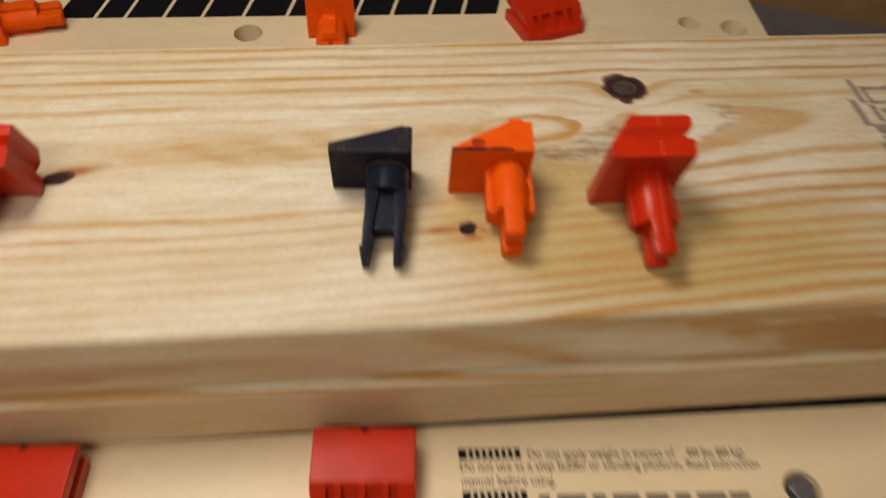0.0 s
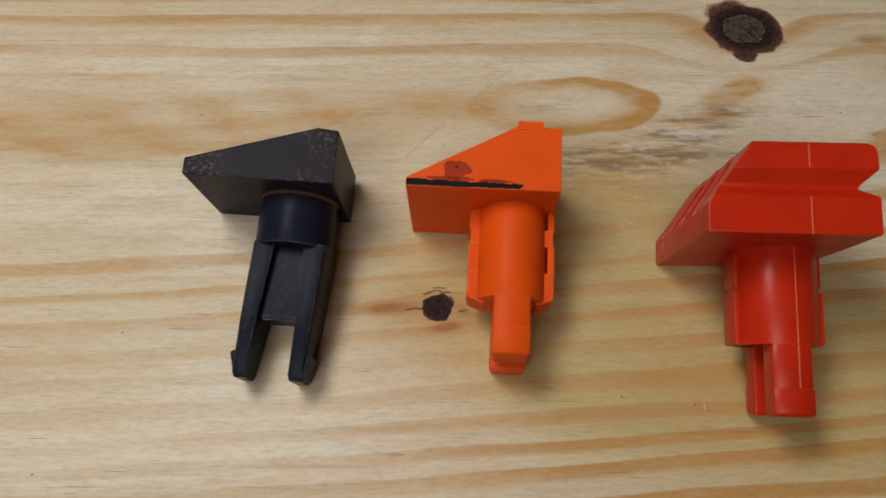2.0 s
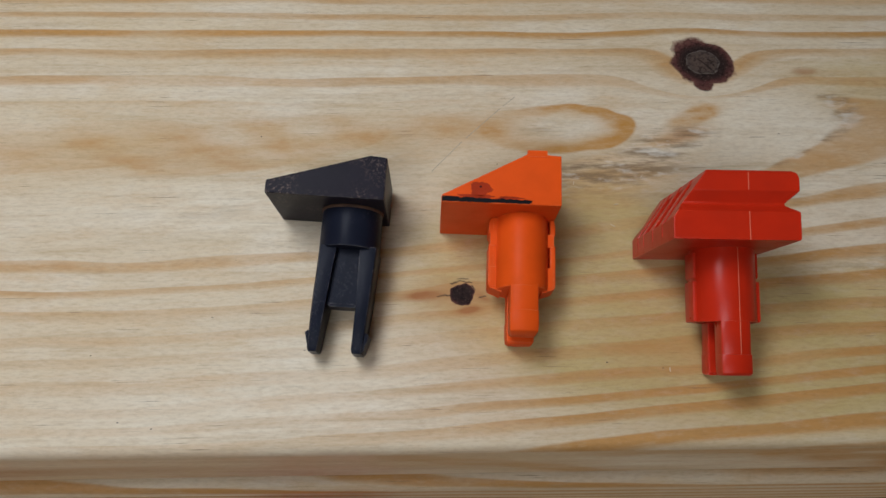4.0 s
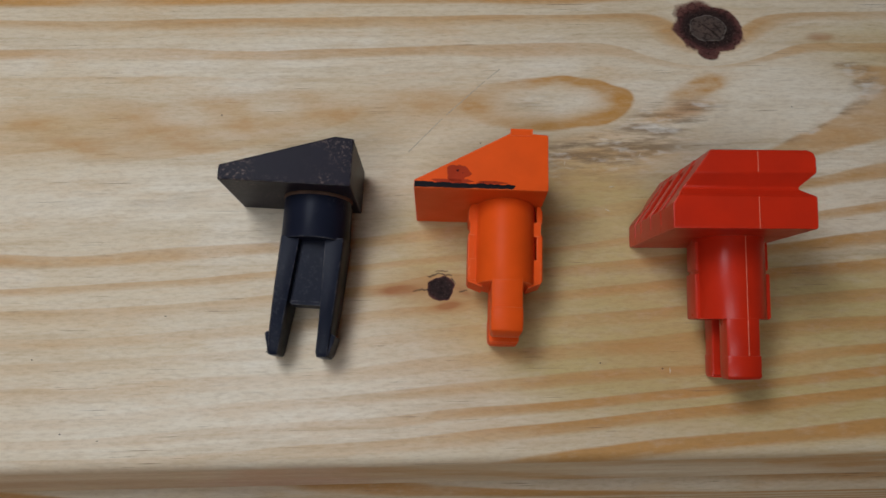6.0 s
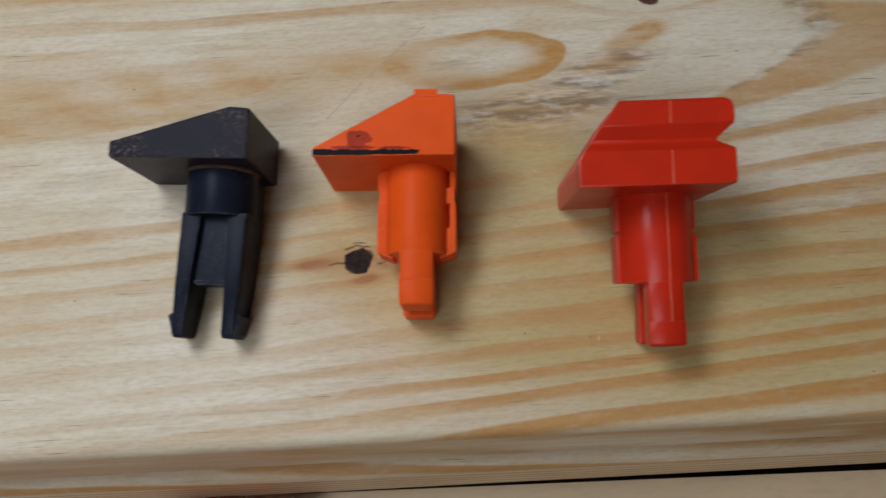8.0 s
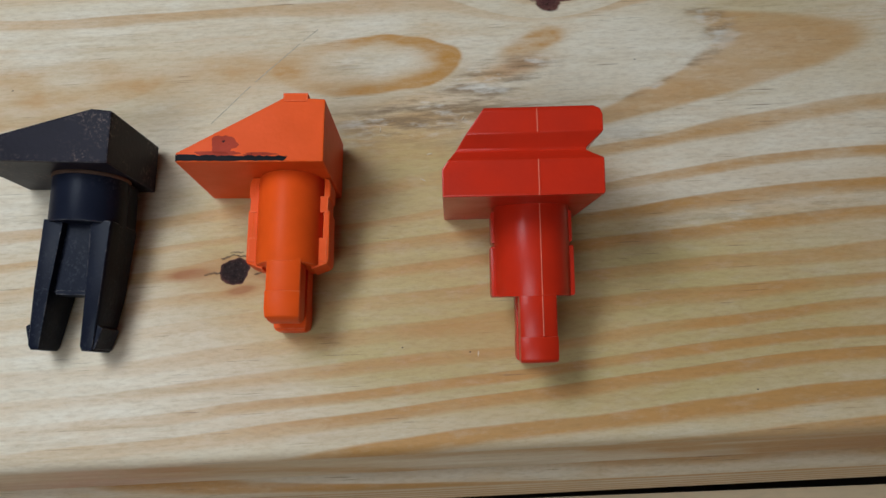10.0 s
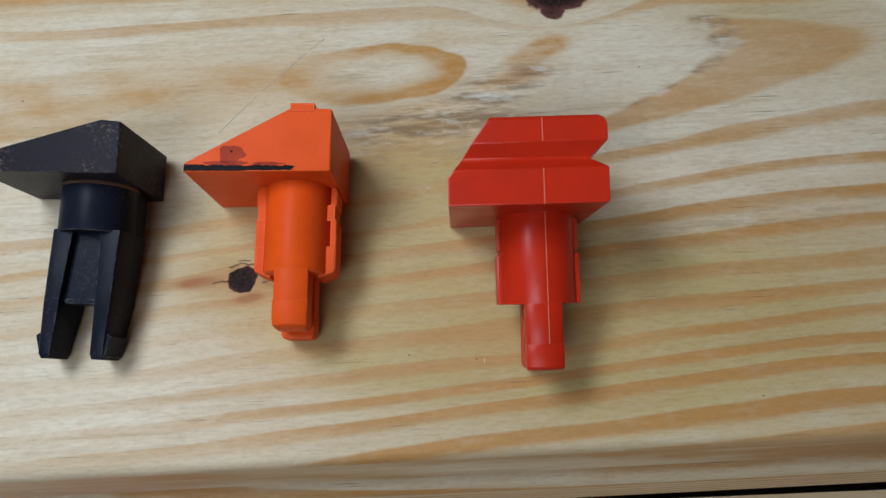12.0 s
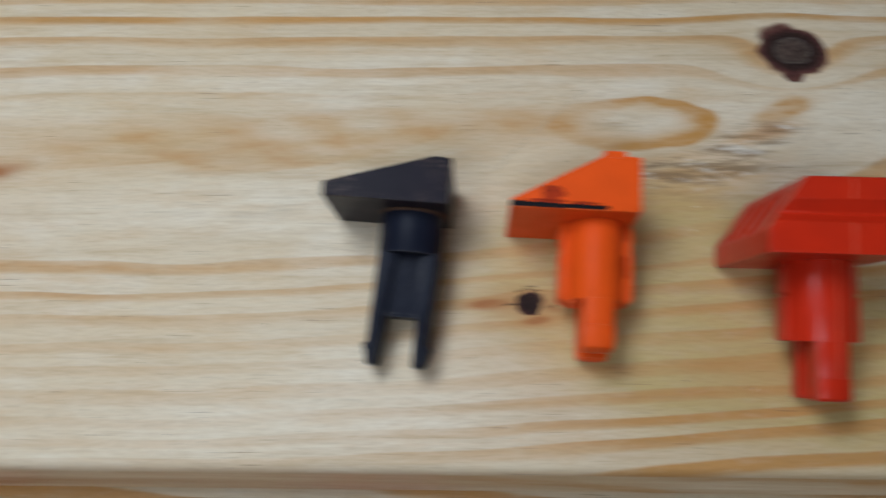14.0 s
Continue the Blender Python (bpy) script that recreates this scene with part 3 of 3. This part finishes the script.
    front = 0.75 * (z + 0.3) - 0.055 * x + 0.35 * np.sin(0.21 * x + 0.8) + 3.3
    clear = blob(x, z, 10.6, -2.4, 4.2, 0.75, -9, 6) + 0.8 * blob(x, z, 1.5, -3.0, 4.0, 0.5, -8, 5) + 0.5 * blob(x, z, -9, -1.1, 7, 0.4, 2, 4) + 0.5 * blob(x, z, 22, -0.7, 5, 0.3, 3, 4)
    ripple = 0.12 * np.sin(1.1 * x) + 0.08 * np.sin(2.7 * x + 1)
    vein = 0.8 * ease(x + 2 * z + 8 * ripple, 8.5, 11.5) * ease(-z + ripple, 0.95, 1.25) * (1 - 0.6 * ease(x, 26, 34))
    vein += 0.75 * ease(x, 5.5, 8) * (1 - ease(np.abs(z + 0.72 + 0.6 * ripple), 0.22, 0.42))
    vein += 0.6 * (1 - ease(np.abs(z + 0.5 + 0.40 * x + ripple), 0.30, 0.75)) * ease(x, -1.0, 1.5) * (1 - ease(x, 7.5, 9.5))
    vein = np.clip(vein, 0, 0.9) * (1 - 0.9 * np.clip(clear, 0, 1))
    # Brown front figure; the x=-3 strip paints in bounce from the red peg.
    brown_and_bounce = 0.55 * blob(x, z, 24, -2.4, 8, 2.2, 0, 4) + 0.5 * blob(x, z, -14, -2.4, 10, 0.8, 2, 4) + 0.35 * blob(x, z, -3, -2.9, 5, 0.5, 3, 4)
    return {"ring": np.where(up, ring, front), "late": np.where(up, late, 0.3 - 0.2 * clear), "wide": np.where(up, wide, 0.85), "knot": np.clip(knots, 0, 1) * up, "pitch": np.where(up, np.clip(pitch, 0, 1), brown_and_bounce), "tear": np.clip(tear, 0, 1) * up, "extra": np.where(up, extra, vein), "amber": np.clip(amber, 0, 1.3) * up, "crack": np.clip(crack, 0, 1) * up, "tone": np.where(up, pale - olive + 0.05, 0.75 * clear - 0.15)}


def lower_field(x, y, z):
    return {"ring": (z + 0.35 * y) / 0.62 + 0.035 * x + 0.4 * np.sin(0.13 * x), "late": np.full_like(x, 1.3), "wide": np.full_like(x, 0.5), "knot": 0 * x, "pitch": np.full_like(x, 0.04), "tear": 0 * x, "extra": 0 * x, "amber": 0 * x, "crack": 0 * x, "tone": np.full_like(x, -0.05)}


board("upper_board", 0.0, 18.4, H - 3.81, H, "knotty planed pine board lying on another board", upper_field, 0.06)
board("lower_board", -0.42, 17.98, H - 7.7, H - 3.85, "pale planed pine board lying across the bench jaws", lower_field, 0.4)


def fin(cx, side, wide, y0, y1, z0, z1, corner):
    """A side fin beside the stem, its outer corner towards the legs rounded off."""
    arc = [(wide - corner * (1 - math.cos(a)), y1 + corner * (1 - math.sin(a))) for a in np.linspace(0, math.pi / 2, 6)]
    out = [(0.4, y0), (wide, y0)] + arc + [(0.4, y1)]
    return prism([(cx + side * u, v) for u, v in out], "z", z0, z1, bevel=0.07)


def leg_shape(x0, x1, cx, cz, r, flat, side, tip, root, round_tip=0.05):
    """One of two split legs: a slice of the stem's round bar, flat towards its twin, rounded off at the tip."""
    xs = np.linspace(x0, x1, 9)

    def loop(y, k):
        m = (x0 + x1) / 2
        arc = [(m + (x - m) * (1 - k), math.sqrt(max(r * r - (x - cx) ** 2, 0.01)) - 1.6 * k) for x in xs]
        pts = [(arc[0][0], flat)] + arc + [(arc[-1][0], flat)]
        return [(x, y, cz + side * max(h, flat)) for x, h in pts]

    bm = loft([loop(root, 0), loop(tip + 2 * round_tip, 0), loop(tip + 0.6 * round_tip, 0.03), loop(tip, 0.03 + round_tip)])
    return soften(bm, 0.035, 2, 40)


# ---- pegs: stem along -y, long side of the head along z, foot of the head at z = 0 ----
def groove_peg(name, label):
    """Red bench peg: a head with a V groove round it and a ribbed bevelled back, a round stem and two split legs."""
    ob = thing(name, label, "bench peg", "red bench pegs")
    L, T, D = 4.45, 1.94, 3.5
    w = D / 2
    levels = [(0.0, 0.03, 0), (0.05, 0, 0), (0.6, 0, 0), (0.79, 0, 0), (1.0, 0.34, 0.22), (1.06, 0.34, 0.22), (1.37, 0, 0), (T - 0.22, 0, 0), (T - 0.07, 0.06, 0), (T, 0.2, 0.04)]
    bevelled = lambda y: -w + max(0.0, (y - 0.6) * 0.70)
    hollow = lambda y: 0.02 + (0.45 if 0.65 < y < 1.5 else 0.0)

    def block(back, front, z0, z1, cut0, cut1):
        notch = [(0.0, -0.24), (0.22, 0.0), (0.0, 0.24)] if cut0 and cut1 else []
        return [[(back(y), y, z0 + gz * cut0), (front(gx), y, z0 + gz * cut0), *((front(gx) - n * (y > 0.9), y, L / 2 + q) for n, q in notch), (front(gx), y, z1 - gz * cut1), (back(y), y, z1 - gz * cut1)] for y, gx, gz in levels]

    head = part("head", soften(loft(block(lambda y: bevelled(y) + hollow(y), lambda gx: w - gx, 0, L, 1, 1)), 0.06, 3), RED, ob)
    for z0, z1, c0, c1 in ((-0.004, 0.68, 1, 0), (L - 0.72, L + 0.004, 0, 1)):
        part("end_plate", loft([[(px, 0.012 + py * (T - 0.02) / T, pz) for px, py, pz in loop] for loop in block(bevelled, lambda gx: 0.4, z0, z1, c0, c1)], bevel=0.05), RED, head)
    side = [(-w, 0.03), (-w, 0.6), (-w + 0.90, T - 0.03), (-w + 1.6, T - 0.03), (-w + 1.6, 0.03)]
    for z in (1.06, 2.07, 3.06):
        part("rib", prism(side, "z", z, z + 0.27, bevel=0.03), RED, head)
    part("base_lip", box(-w + 0.005, -w + 1.0, 0.015, 0.22, 0.05, L - 0.05, bevel=0.04), RED, head)
    part("seam", box(0.32, 0.34, 0.0, 0.78, L - 0.02, L + 0.008), SEAM, head, "pale mould seam")
    part("seam", box(0.32, 0.34, 1.38, T - 0.05, L - 0.02, L + 0.008), SEAM, head, "pale mould seam")
    c = L / 2
    sx = 0.33
    stem = part("stem", round_bar(sx, c, 0.93, -2.13, 0.02, bevel=0.03, n=48), RED, ob)
    part("seam", box(sx + 0.13, sx + 0.15, -2.11, 0.0, c + 0.86, c + 0.927), SEAM, stem, "pale mould seam")
    for s in (-1, 1):
        part("fin", fin(sx, s, 0.96, -0.1, -0.86, c - 0.45, c + 0.30, 0.05), RED, ob)
        part("fin", fin(sx, s, 0.99, -0.93, -2.13, c - 0.45, c + 0.32, 0.06), RED, ob)
        part("fin_root", box(sx + s * 0.6 - 0.3, sx + s * 0.6 + 0.3, -2.10, -0.1, c - 0.4, c + 0.2, bevel=0.05), RED, ob)
    for s in (-1, 1):
        leg = part("leg", leg_shape(sx - 0.38, sx + 0.48, sx, c, 0.92, 0.28, s, -3.60, -2.05), RED, ob)
        part("barb", leg_shape(sx - 0.39, sx + 0.49, sx, c, 0.955, 0.34, s, -3.66, -3.06, 0.04), RED, leg)
        part("seam", box(sx + 0.13, sx + 0.15, -3.05, -2.14, c + s * 0.87 - 0.03, c + s * 0.90 + 0.03), SEAM, leg, "pale mould seam")
    return ob


def wedge_peg(name, label, mat, group):
    """Orange bench peg: a wedge-shaped head, a round stem with side fins and two split legs."""
    ob = thing(name, label, "bench peg", group)
    L, D = 3.2, 3.5
    w = D / 2
    head = part("head", prism([(-w, 0), (w, 0), (w, 1.56), (w - 0.95, 1.62), (-w, 0.22)], "z", 0, L, bevel=0.045), mat, ob)
    part("lip", box(w - 1.0, w - 0.42, 1.5, 1.7, L - 0.5, L + 0.02, bevel=0.05), mat, head)
    c = L / 2
    ox = 0.74
    oval = [(ox + 0.83 * math.cos(i * math.tau / 48), c + 1.0 * math.sin(i * math.tau / 48)) for i in range(48)]
    part("stem", prism(oval, "y", -2.26, 0.02, bevel=0.12), mat, ob)
    for s in (-1, 1):
        # a side plate held off the stem by two bridges, with slots between
        out = [(0.85, -0.02), (0.97, -0.05), (1.01, -0.2), (1.01, -0.5), (0.94, -0.56), (0.94, -0.8), (1.01, -0.87), (1.01, -2.1), (0.97, -2.19), (0.60, -2.33), (0.55, -2.1), (0.80, -2.05), (0.85, -1.9)]
        part("side_plate", prism([(ox + s * u, v) for u, v in out], "z", c - 0.5, c + 0.36, bevel=0.035), mat, ob)
        for y0, y1, lift in ((-0.9, -0.5, 0.38), (-2.14, -1.55, 0.38)):
            part("bridge", box(ox + s * 0.76 - 0.20, ox + s * 0.76 + 0.20, y0, y1, c - 0.5, c + lift, bevel=0.05), mat, ob)
        part("slot_floor", box(ox + s * 0.66 - 0.28, ox + s * 0.66 + 0.28, -2.1, -0.02, c - 0.45, c + (0.352 if s < 0 else -0.05)), mat, ob)
    for s in (-1, 1):
        tip = -3.72 if s < 0 else -3.6
        leg = part("leg", leg_shape(ox - 0.38, ox + 0.44, ox, c, 0.96, 0.14, s, tip, -1.9, 0.08), mat, ob)
        part("barb", leg_shape(ox - 0.39, ox + 0.45, ox, c, 1.0, 0.2, s, tip - 0.04, tip + 0.66, 0.14), mat, leg)
    return ob


def settle(x, y, tilt, turn, z=H):
    return pose(x * CM, y * CM, z * CM, 0, 0, turn) @ pose(0, 0, 0, tilt, 0, 0)


def on_back(x, y, turn):
    """Lying on the tan jaw on the thick end of its head, stem level."""
    return pose(x * CM, y * CM, (JAW_Z + 1.76) * CM, 0, 0, turn) @ pose(0, 0, 0, 0, 90, 0)


red = groove_peg("bench_peg", "bright red plastic bench peg lying on the pine board")
red.matrix_basis = settle(9.96, 6.02, 18, -1.5)
copy_thing(red, pose(-15.75 * CM, 7.75 * CM, H * CM, 0, 0, -4) @ pose(0, 0, 0, 24, 0, 0) @ pose(0, 0, 1.76 * CM, 0, -90, 0))
orange = wedge_peg("bench_peg", "orange plastic bench peg with a black scrape on its head", ORANGE, "orange bench pegs")
orange.matrix_basis = settle(3.72, 6.95, 10, -3.0)
plain = wedge_peg("bench_peg", "plain orange plastic bench peg lying on the tan jaw", ORANGE, "orange bench pegs")
plain.matrix_basis = on_back(-5.2, 29.45, 0)
copy_thing(plain, on_back(-25.0, 29.3, 100))


def upright(x, y, turn, z):
    """Stem down in its hole, head flat on the jaw, ribbed back towards -y."""
    return pose(x * CM, y * CM, z * CM, 0, 0, turn + 90) @ pose(0, 0, 0, 90, 0, 0) @ pose(0, 0, -2.225 * CM)


copy_thing(red, upright(11.4, 30.4, 18, JAW_Z))
copy_thing(red, upright(-2.3, -2.9, -4, near_z(-2.3)))
copy_thing(red, upright(-16.6, -2.8, -4, near_z(-16.6)))


def dark_peg(name, label):
    ob = thing(name, label, "bench peg")
    L, D = 3.1, 3.5
    w = D / 2
    head = part("head", prism([(-w, 0), (w, 0), (w, 1.3), (w - 0.5, 1.34), (-w + 0.2, 0.46), (-w, 0.4)], "z", 0, L, bevel=0.05), WORN_BLACK, ob)
    c = L / 2
    bx = 0.70
    collar = part("collar", round_bar(bx, c, 0.92, -1.27, 0.02, bevel=0.04, n=48), BLACK, ob)
    part("rust_ring", round_bar(bx, c, 0.95, -0.10, -0.005, bevel=0.03, n=48), RUST, collar, "rusty ring under the head")
    for s in (-1, 1):
        # each leg is a deep bar: outer face, inner face and lower edge all draw in towards the tip
        rows = ((-0.06, 0.82, 0.33, 0.10, 0.92), (-1.19, 0.84, 0.34, 0.10, 0.92), (-1.21, 0.87, 0.34, 0.62, 0.92), (-3.0, 0.83, 0.42, 0.60, 0.80), (-4.28, 0.78, 0.45, 0.54, 0.52), (-4.40, 0.74, 0.48, 0.48, 0.45))
        loops = [[(bx + 0.03 + s * i - 0.02 * (y < -3), y, c - low), (bx + 0.03 + s * o, y, c - low), (bx + 0.03 + s * o, y, c + top - 0.10), (bx + 0.03 + s * (o - 0.04), y, c + top), (bx + 0.03 + s * i - 0.02 * (y < -3), y, c + top)] for y, o, i, top, low in rows]
        if s < 0:
            loops = [[(x - 0.19 * min(1, max(0, -y - 1.2) / 3), y, z) for x, y, z in loop] for loop in loops]
        else:
            loops = [[(x - 0.10 * min(1, max(0, -y - 1.2) / 3), y, z) for x, y, z in loop] for loop in loops]
        leg = part("leg", loft(loops, bevel=0.03), BLACK, ob)
        e = bx + 0.03 + s * 0.77 - (0.15 if s < 0 else 0.09)
        part("barb", prism([(e - s * 0.1, -3.68), (e + s * 0.15, -3.84), (e + s * 0.11, -3.98), (e + s * 0.01, -4.34), (e - s * 0.1, -4.36)], "z", c - 0.5, c + 0.50, bevel=0.04), BLACK, leg)
    web = part("web", box(bx - 0.5, bx + 0.44, -2.98, -1.2, c - 0.35, c + 0.38, bevel=0.04), BLACK, ob)
    part("rim", box(bx - 0.42, bx + 0.36, -3.04, -2.93, c - 0.3, c + 0.42, bevel=0.03), BLACK, web)
    return ob


black = dark_peg("bench_peg", "worn black plastic bench peg lying on the pine board")
black.matrix_basis = settle(-1.4, 7.45, 13, -4.6)

# ---- marks on the pegs ----
head = [o for o in orange.children if o.name.startswith("head")][0]
rng = random.Random(5)
xs = [-1.735 + i * 0.09 for i in range(29)]
edge = [(x, 0.145 + 0.05 * math.exp(-(x + 1.6)) * 0.5 + rng.uniform(-0.018, 0.018)) for x in xs] + [(0.90, 0.13), (0.86, 0.06)]
part("scrape", prism([(x, 0.015 + rng.uniform(0, 0.018)) for x in xs[::-1]] + edge, "z", 3.1, 3.206), INK, head, "black scrape along the head's edge")
SMUDGE = plastic("smudged_orange", (0.40, 0.035, 0.004), 0.45, 0.6, gloss=0.1)


def patch(cx, cy, rx, ry, n=22):
    """A ragged flat patch on the head's end face."""
    pts = []
    for i in range(n):
        a = math.tau * i / n
        k = 0.95 + 0.12 * math.sin(3 * a + cx * 9) + 0.09 * math.sin(5 * a + 2) + rng.uniform(-0.07, 0.07)
        pts.append((cx + rx * k * math.cos(a), cy + ry * k * math.sin(a)))
    return prism(pts, "z", 3.1, 3.203)


part("smudge", patch(-0.62, 0.42, 0.32, 0.26), SMUDGE, head, "dark smudge on the orange head")
part("smudge", patch(-0.75, 0.20, 0.55, 0.07), SMUDGE, head, "dark smudge on the orange head")
part("smudge", patch(0.25, 0.19, 0.40, 0.045), SMUDGE, head, "dark smudge on the orange head")
for x, y, r in ((-0.62, 0.5, 0.035), (-0.48, 0.43, 0.02), (0.35, 0.2, 0.03), (0.05, 0.19, 0.025)):
    part("speck", patch(x, y, r, r, 9), INK, head, "black speck")

# ---- print and flat marks on the jaws ----
def bar(x, y, w, h, slant, z, mat, name, parent, label="", turn=0.0):
    """A flat printed mark: a slanted bar with its lower left corner at x, y."""
    ob = part(name, prism([(0, 0), (w, 0), (w + slant, h), (slant, h)], "z", 0, 0.012), mat, parent, label)
    ob.matrix_basis = pose(x * CM, y * CM, z * CM, 0, 0, turn)
    return ob


x = -22.6
for w in (2.5, 1.8, 2.4, 2.4, 2.6, 2.8, 2.3, 2.1, 2.3, 2.5, 2.1, 2.4):
    bar(x, 32.3 - 0.012 * (x + 22), w, 3.4, 0.9, JAW_Z + 0.002, INK, "maker_mark", bench, "bold black printed bar")
    x += w + 0.24


def lettering(text, x, y, size, squeeze, turn, mat=None, lift=0.015):
    cu = bpy.data.curves.new("caution_text", "FONT")
    cu.body, cu.size, cu.offset = text, size * CM, 0.00008
    tmp = bpy.data.objects.new("caution_text", cu)
    scene.collection.objects.link(tmp)
    me = bpy.data.meshes.new_from_object(tmp.evaluated_get(bpy.context.evaluated_depsgraph_get()))
    bpy.data.objects.remove(tmp)
    me.materials.clear()
    me.materials.append(mat or BROWN_INK)
    ob = new("caution_text", me)
    ob.parent = bench
    ob.matrix_basis = pose(x * CM, y * CM, (near_z(x) + lift) * CM, 0, SAG, turn) @ Matrix.Diagonal((squeeze, 1, 1, 1))
    return ob


for y in (-2.10, -4.12):
    bar(1.95, y, 2.85, 0.5, 0, near_z(3) + 0.002, INK, "caution_box", bench, "black printed box with pale strokes", -3.2)
    for i in range(8):
        bar(2.32 + 0.3 * i, y + 0.06 - 0.017 * i, 0.11, 0.36, 0.02, near_z(3) + 0.012, JAW, "caution_stroke", bench, "", -3.2)
lettering("Do not apply weight in excess of", 5.1, -2.27, 0.62, 0.83, -3.2)
for x0 in (12.55, 13.95):
    for i in range(3):
        bar(x0 + 0.19 * i, -2.68 - 0.056 * (x0 - 12.55), 0.12, 0.36, 0.03, near_z(x0) + 0.004, BROWN_INK, "caution_digit", bench, "", -3.2)
lettering("lbs (", 13.2, -2.72, 0.62, 0.83, -3.2)
lettering("kg)", 14.6, -2.80, 0.62, 0.83, -3.2)
lettering("Do not use as a step ladder or standing platform. Read instruction", 1.95, -2.66, 0.62, 0.83, -3.2)
lettering("manual before using.", 1.95, -3.36, 0.62, 0.83, -3.2)
for x, w in ((5.3, 0.5), (6.1, 1.3), (7.7, 0.6), (8.6, 1.2), (10.1, 1.0), (11.4, 0.7), (12.4, 1.3), (13.9, 0.9)):
    bar(x, -4.15 - 0.056 * (x - 2), w, 0.30, 0.05, near_z(x) + 0.004, BROWN_INK, "caution_line", bench, "", -3.2)
# A flat grey oval on the far jaw, close behind the boards.
oval = [(6.0 + 4.1 * math.cos(i * math.tau / 40), 26.1 + 1.75 * math.sin(i * math.tau / 40)) for i in range(40)]
ob = part("grey_oval", prism(oval, "z", 0, 0.008), OVAL_GREY, bench, "flat grey oval mark")
ob.matrix_basis = pose(0, 0, (JAW_Z + 0.002) * CM)

# ---- mill stamp on the upper board ----
for dx, dy, w, h in ((0, 0, 0.35, 2.0), (0.5, 2.3, 0.3, 1.9), (1.0, 2.2, 1.5, 0.22), (1.1, 3.7, 1.3, 0.22), (1.0, 2.5, 0.22, 1.2), (2.4, 2.5, 0.22, 1.2), (0.5, -0.8, 1.6, 0.7), (0.9, 0.4, 0.3, 1.3), (1.5, 0.5, 1.2, 0.4), (1.4, 1.2, 1.4, 0.35), (0.3, -3.2, 1.5, 1.2), (0.6, -1.7, 1.3, 0.5)):
    ob = part("mill_stamp", prism([(0, 0), (w, 0), (w - 0.1, h), (-0.1, h)], "z", 0, 0.01), GREY_INK)
    ob.parent = bpy.data.objects["upper_board"]
    ob.matrix_basis = pose((23.4 + dx) * CM, (10.6 + dy * 0.75) * CM, (H + 0.002) * CM)

PENCIL = speckled("pencil_grey", (0.42, 0.36, 0.27), 0.6, 400, 0.3)
for i, (px, py, qx, qy) in enumerate(((4.75, 12.5, 4.31, 12.10), (4.22, 12.02, 2.95, 10.75), (2.82, 10.62, 1.75, 9.42))):
    run = math.hypot(qx - px, qy - py)
    ob = part("pencil_line", box(0, run, -0.012, 0.012, 0, 0.004), PENCIL, bpy.data.objects["upper_board"], "faint slanting pencil line")
    ob.matrix_basis = pose(px * CM, py * CM, (H + 0.001) * CM, 0, 0, math.degrees(math.atan2(qy - py, qx - px)))

# ---- beside the bench ----
carton = thing("cardboard_box", "plain brown cardboard box standing on the floor", "box")
part("wall", box(0, 62, 0, 30, 0, 26, bevel=0.3), CARDBOARD, carton)
for x0, x1 in ((0.3, 30.9), (31.1, 61.7)):
    part("flap", box(x0, x1, 0.2, 29.8, 26.01, 26.35, bevel=0.1), CARDBOARD, carton)
part("tape", box(28.5, 33.5, -0.05, 30.05, 26.36, 26.4), CARDBOARD, carton)
carton.matrix_basis = pose(0.92, 1.53, 0, 0, 0, -21)

# ---- hanging lamp, added unseen round the key light ----
lamp = thing("added_pendant_lamp", "unseen white pendant lamp, added over the bench round the key light", "lamp")
part("cord", round_bar(0, 0, 0.35, 0, 98, n=10), FRAME, lamp)
part("shade", round_bar(0, 0, 5, 98, 105, bevel=0.3, r1=16), PAINT, lamp)
lamp.matrix_basis = pose(-0.13, 0.11, 2.44, -90, 0, 0)

# ---- specks and splinters on the upper board ----
SPECK = speckled("dark_speck", (0.03, 0.025, 0.02), 0.7, 300)
SPLINTER = speckled("pale_splinter", (0.62, 0.52, 0.36), 0.6, 300)
bm = bmesh.new()
for x, y in ((-5.1, 4.2), (-7.5, 0.95), (-6.5, 0.75), (-4.1, 10.85), (-2.2, 3.1), (15.7, 1.1), (8.7, 2.4), (5.2, 7.1), (7.0, 2.6), (-8.6, 3.0), (14.0, 10.9), (4.0, 9.7)):
    box(x - 0.022, x + 0.018, y - 0.012, y + 0.014, H - 0.002, H + 0.012, bm)
tagged(part("wood_specks", bm, SPECK), "tiny dark specks scattered on the board", "specks", kind="stuff")
bm = bmesh.new()
for x, y, turn in ((6.55, 8.95, 80), (8.9, 9.2, 60), (7.9, 8.1, 10), (7.7, 7.3, -30), (8.9, 2.35, 85), (18.9, 1.3, 20)):
    c, s_ = math.cos(radians(turn)), math.sin(radians(turn))
    loft([[(x + c * t - s_ * p, y + s_ * t + c * p, H + q) for p, q in ((-w, -0.005), (w, -0.005), (w, 0.03), (-w, 0.03))] for t, w in ((-0.08, 0.005), (0.0, 0.014), (0.08, 0.004))], bm)
tagged(part("wood_splinters", bm, SPLINTER), "small pale splinters of wood on the board", "splinters", kind="stuff")

# Unseen ceiling fitting, added to carry the fill light.
added_ceiling_lamp = thing("added_ceiling_lamp", "unseen flat round white ceiling lamp, added for the fill light", "lamp")
part("rim", round_bar(0, 0, 48, 0, 3, bevel=0.5), PAINT, added_ceiling_lamp)
added_ceiling_lamp.matrix_basis = pose(-0.35, -0.85, 2.44, -90, 0, 0)
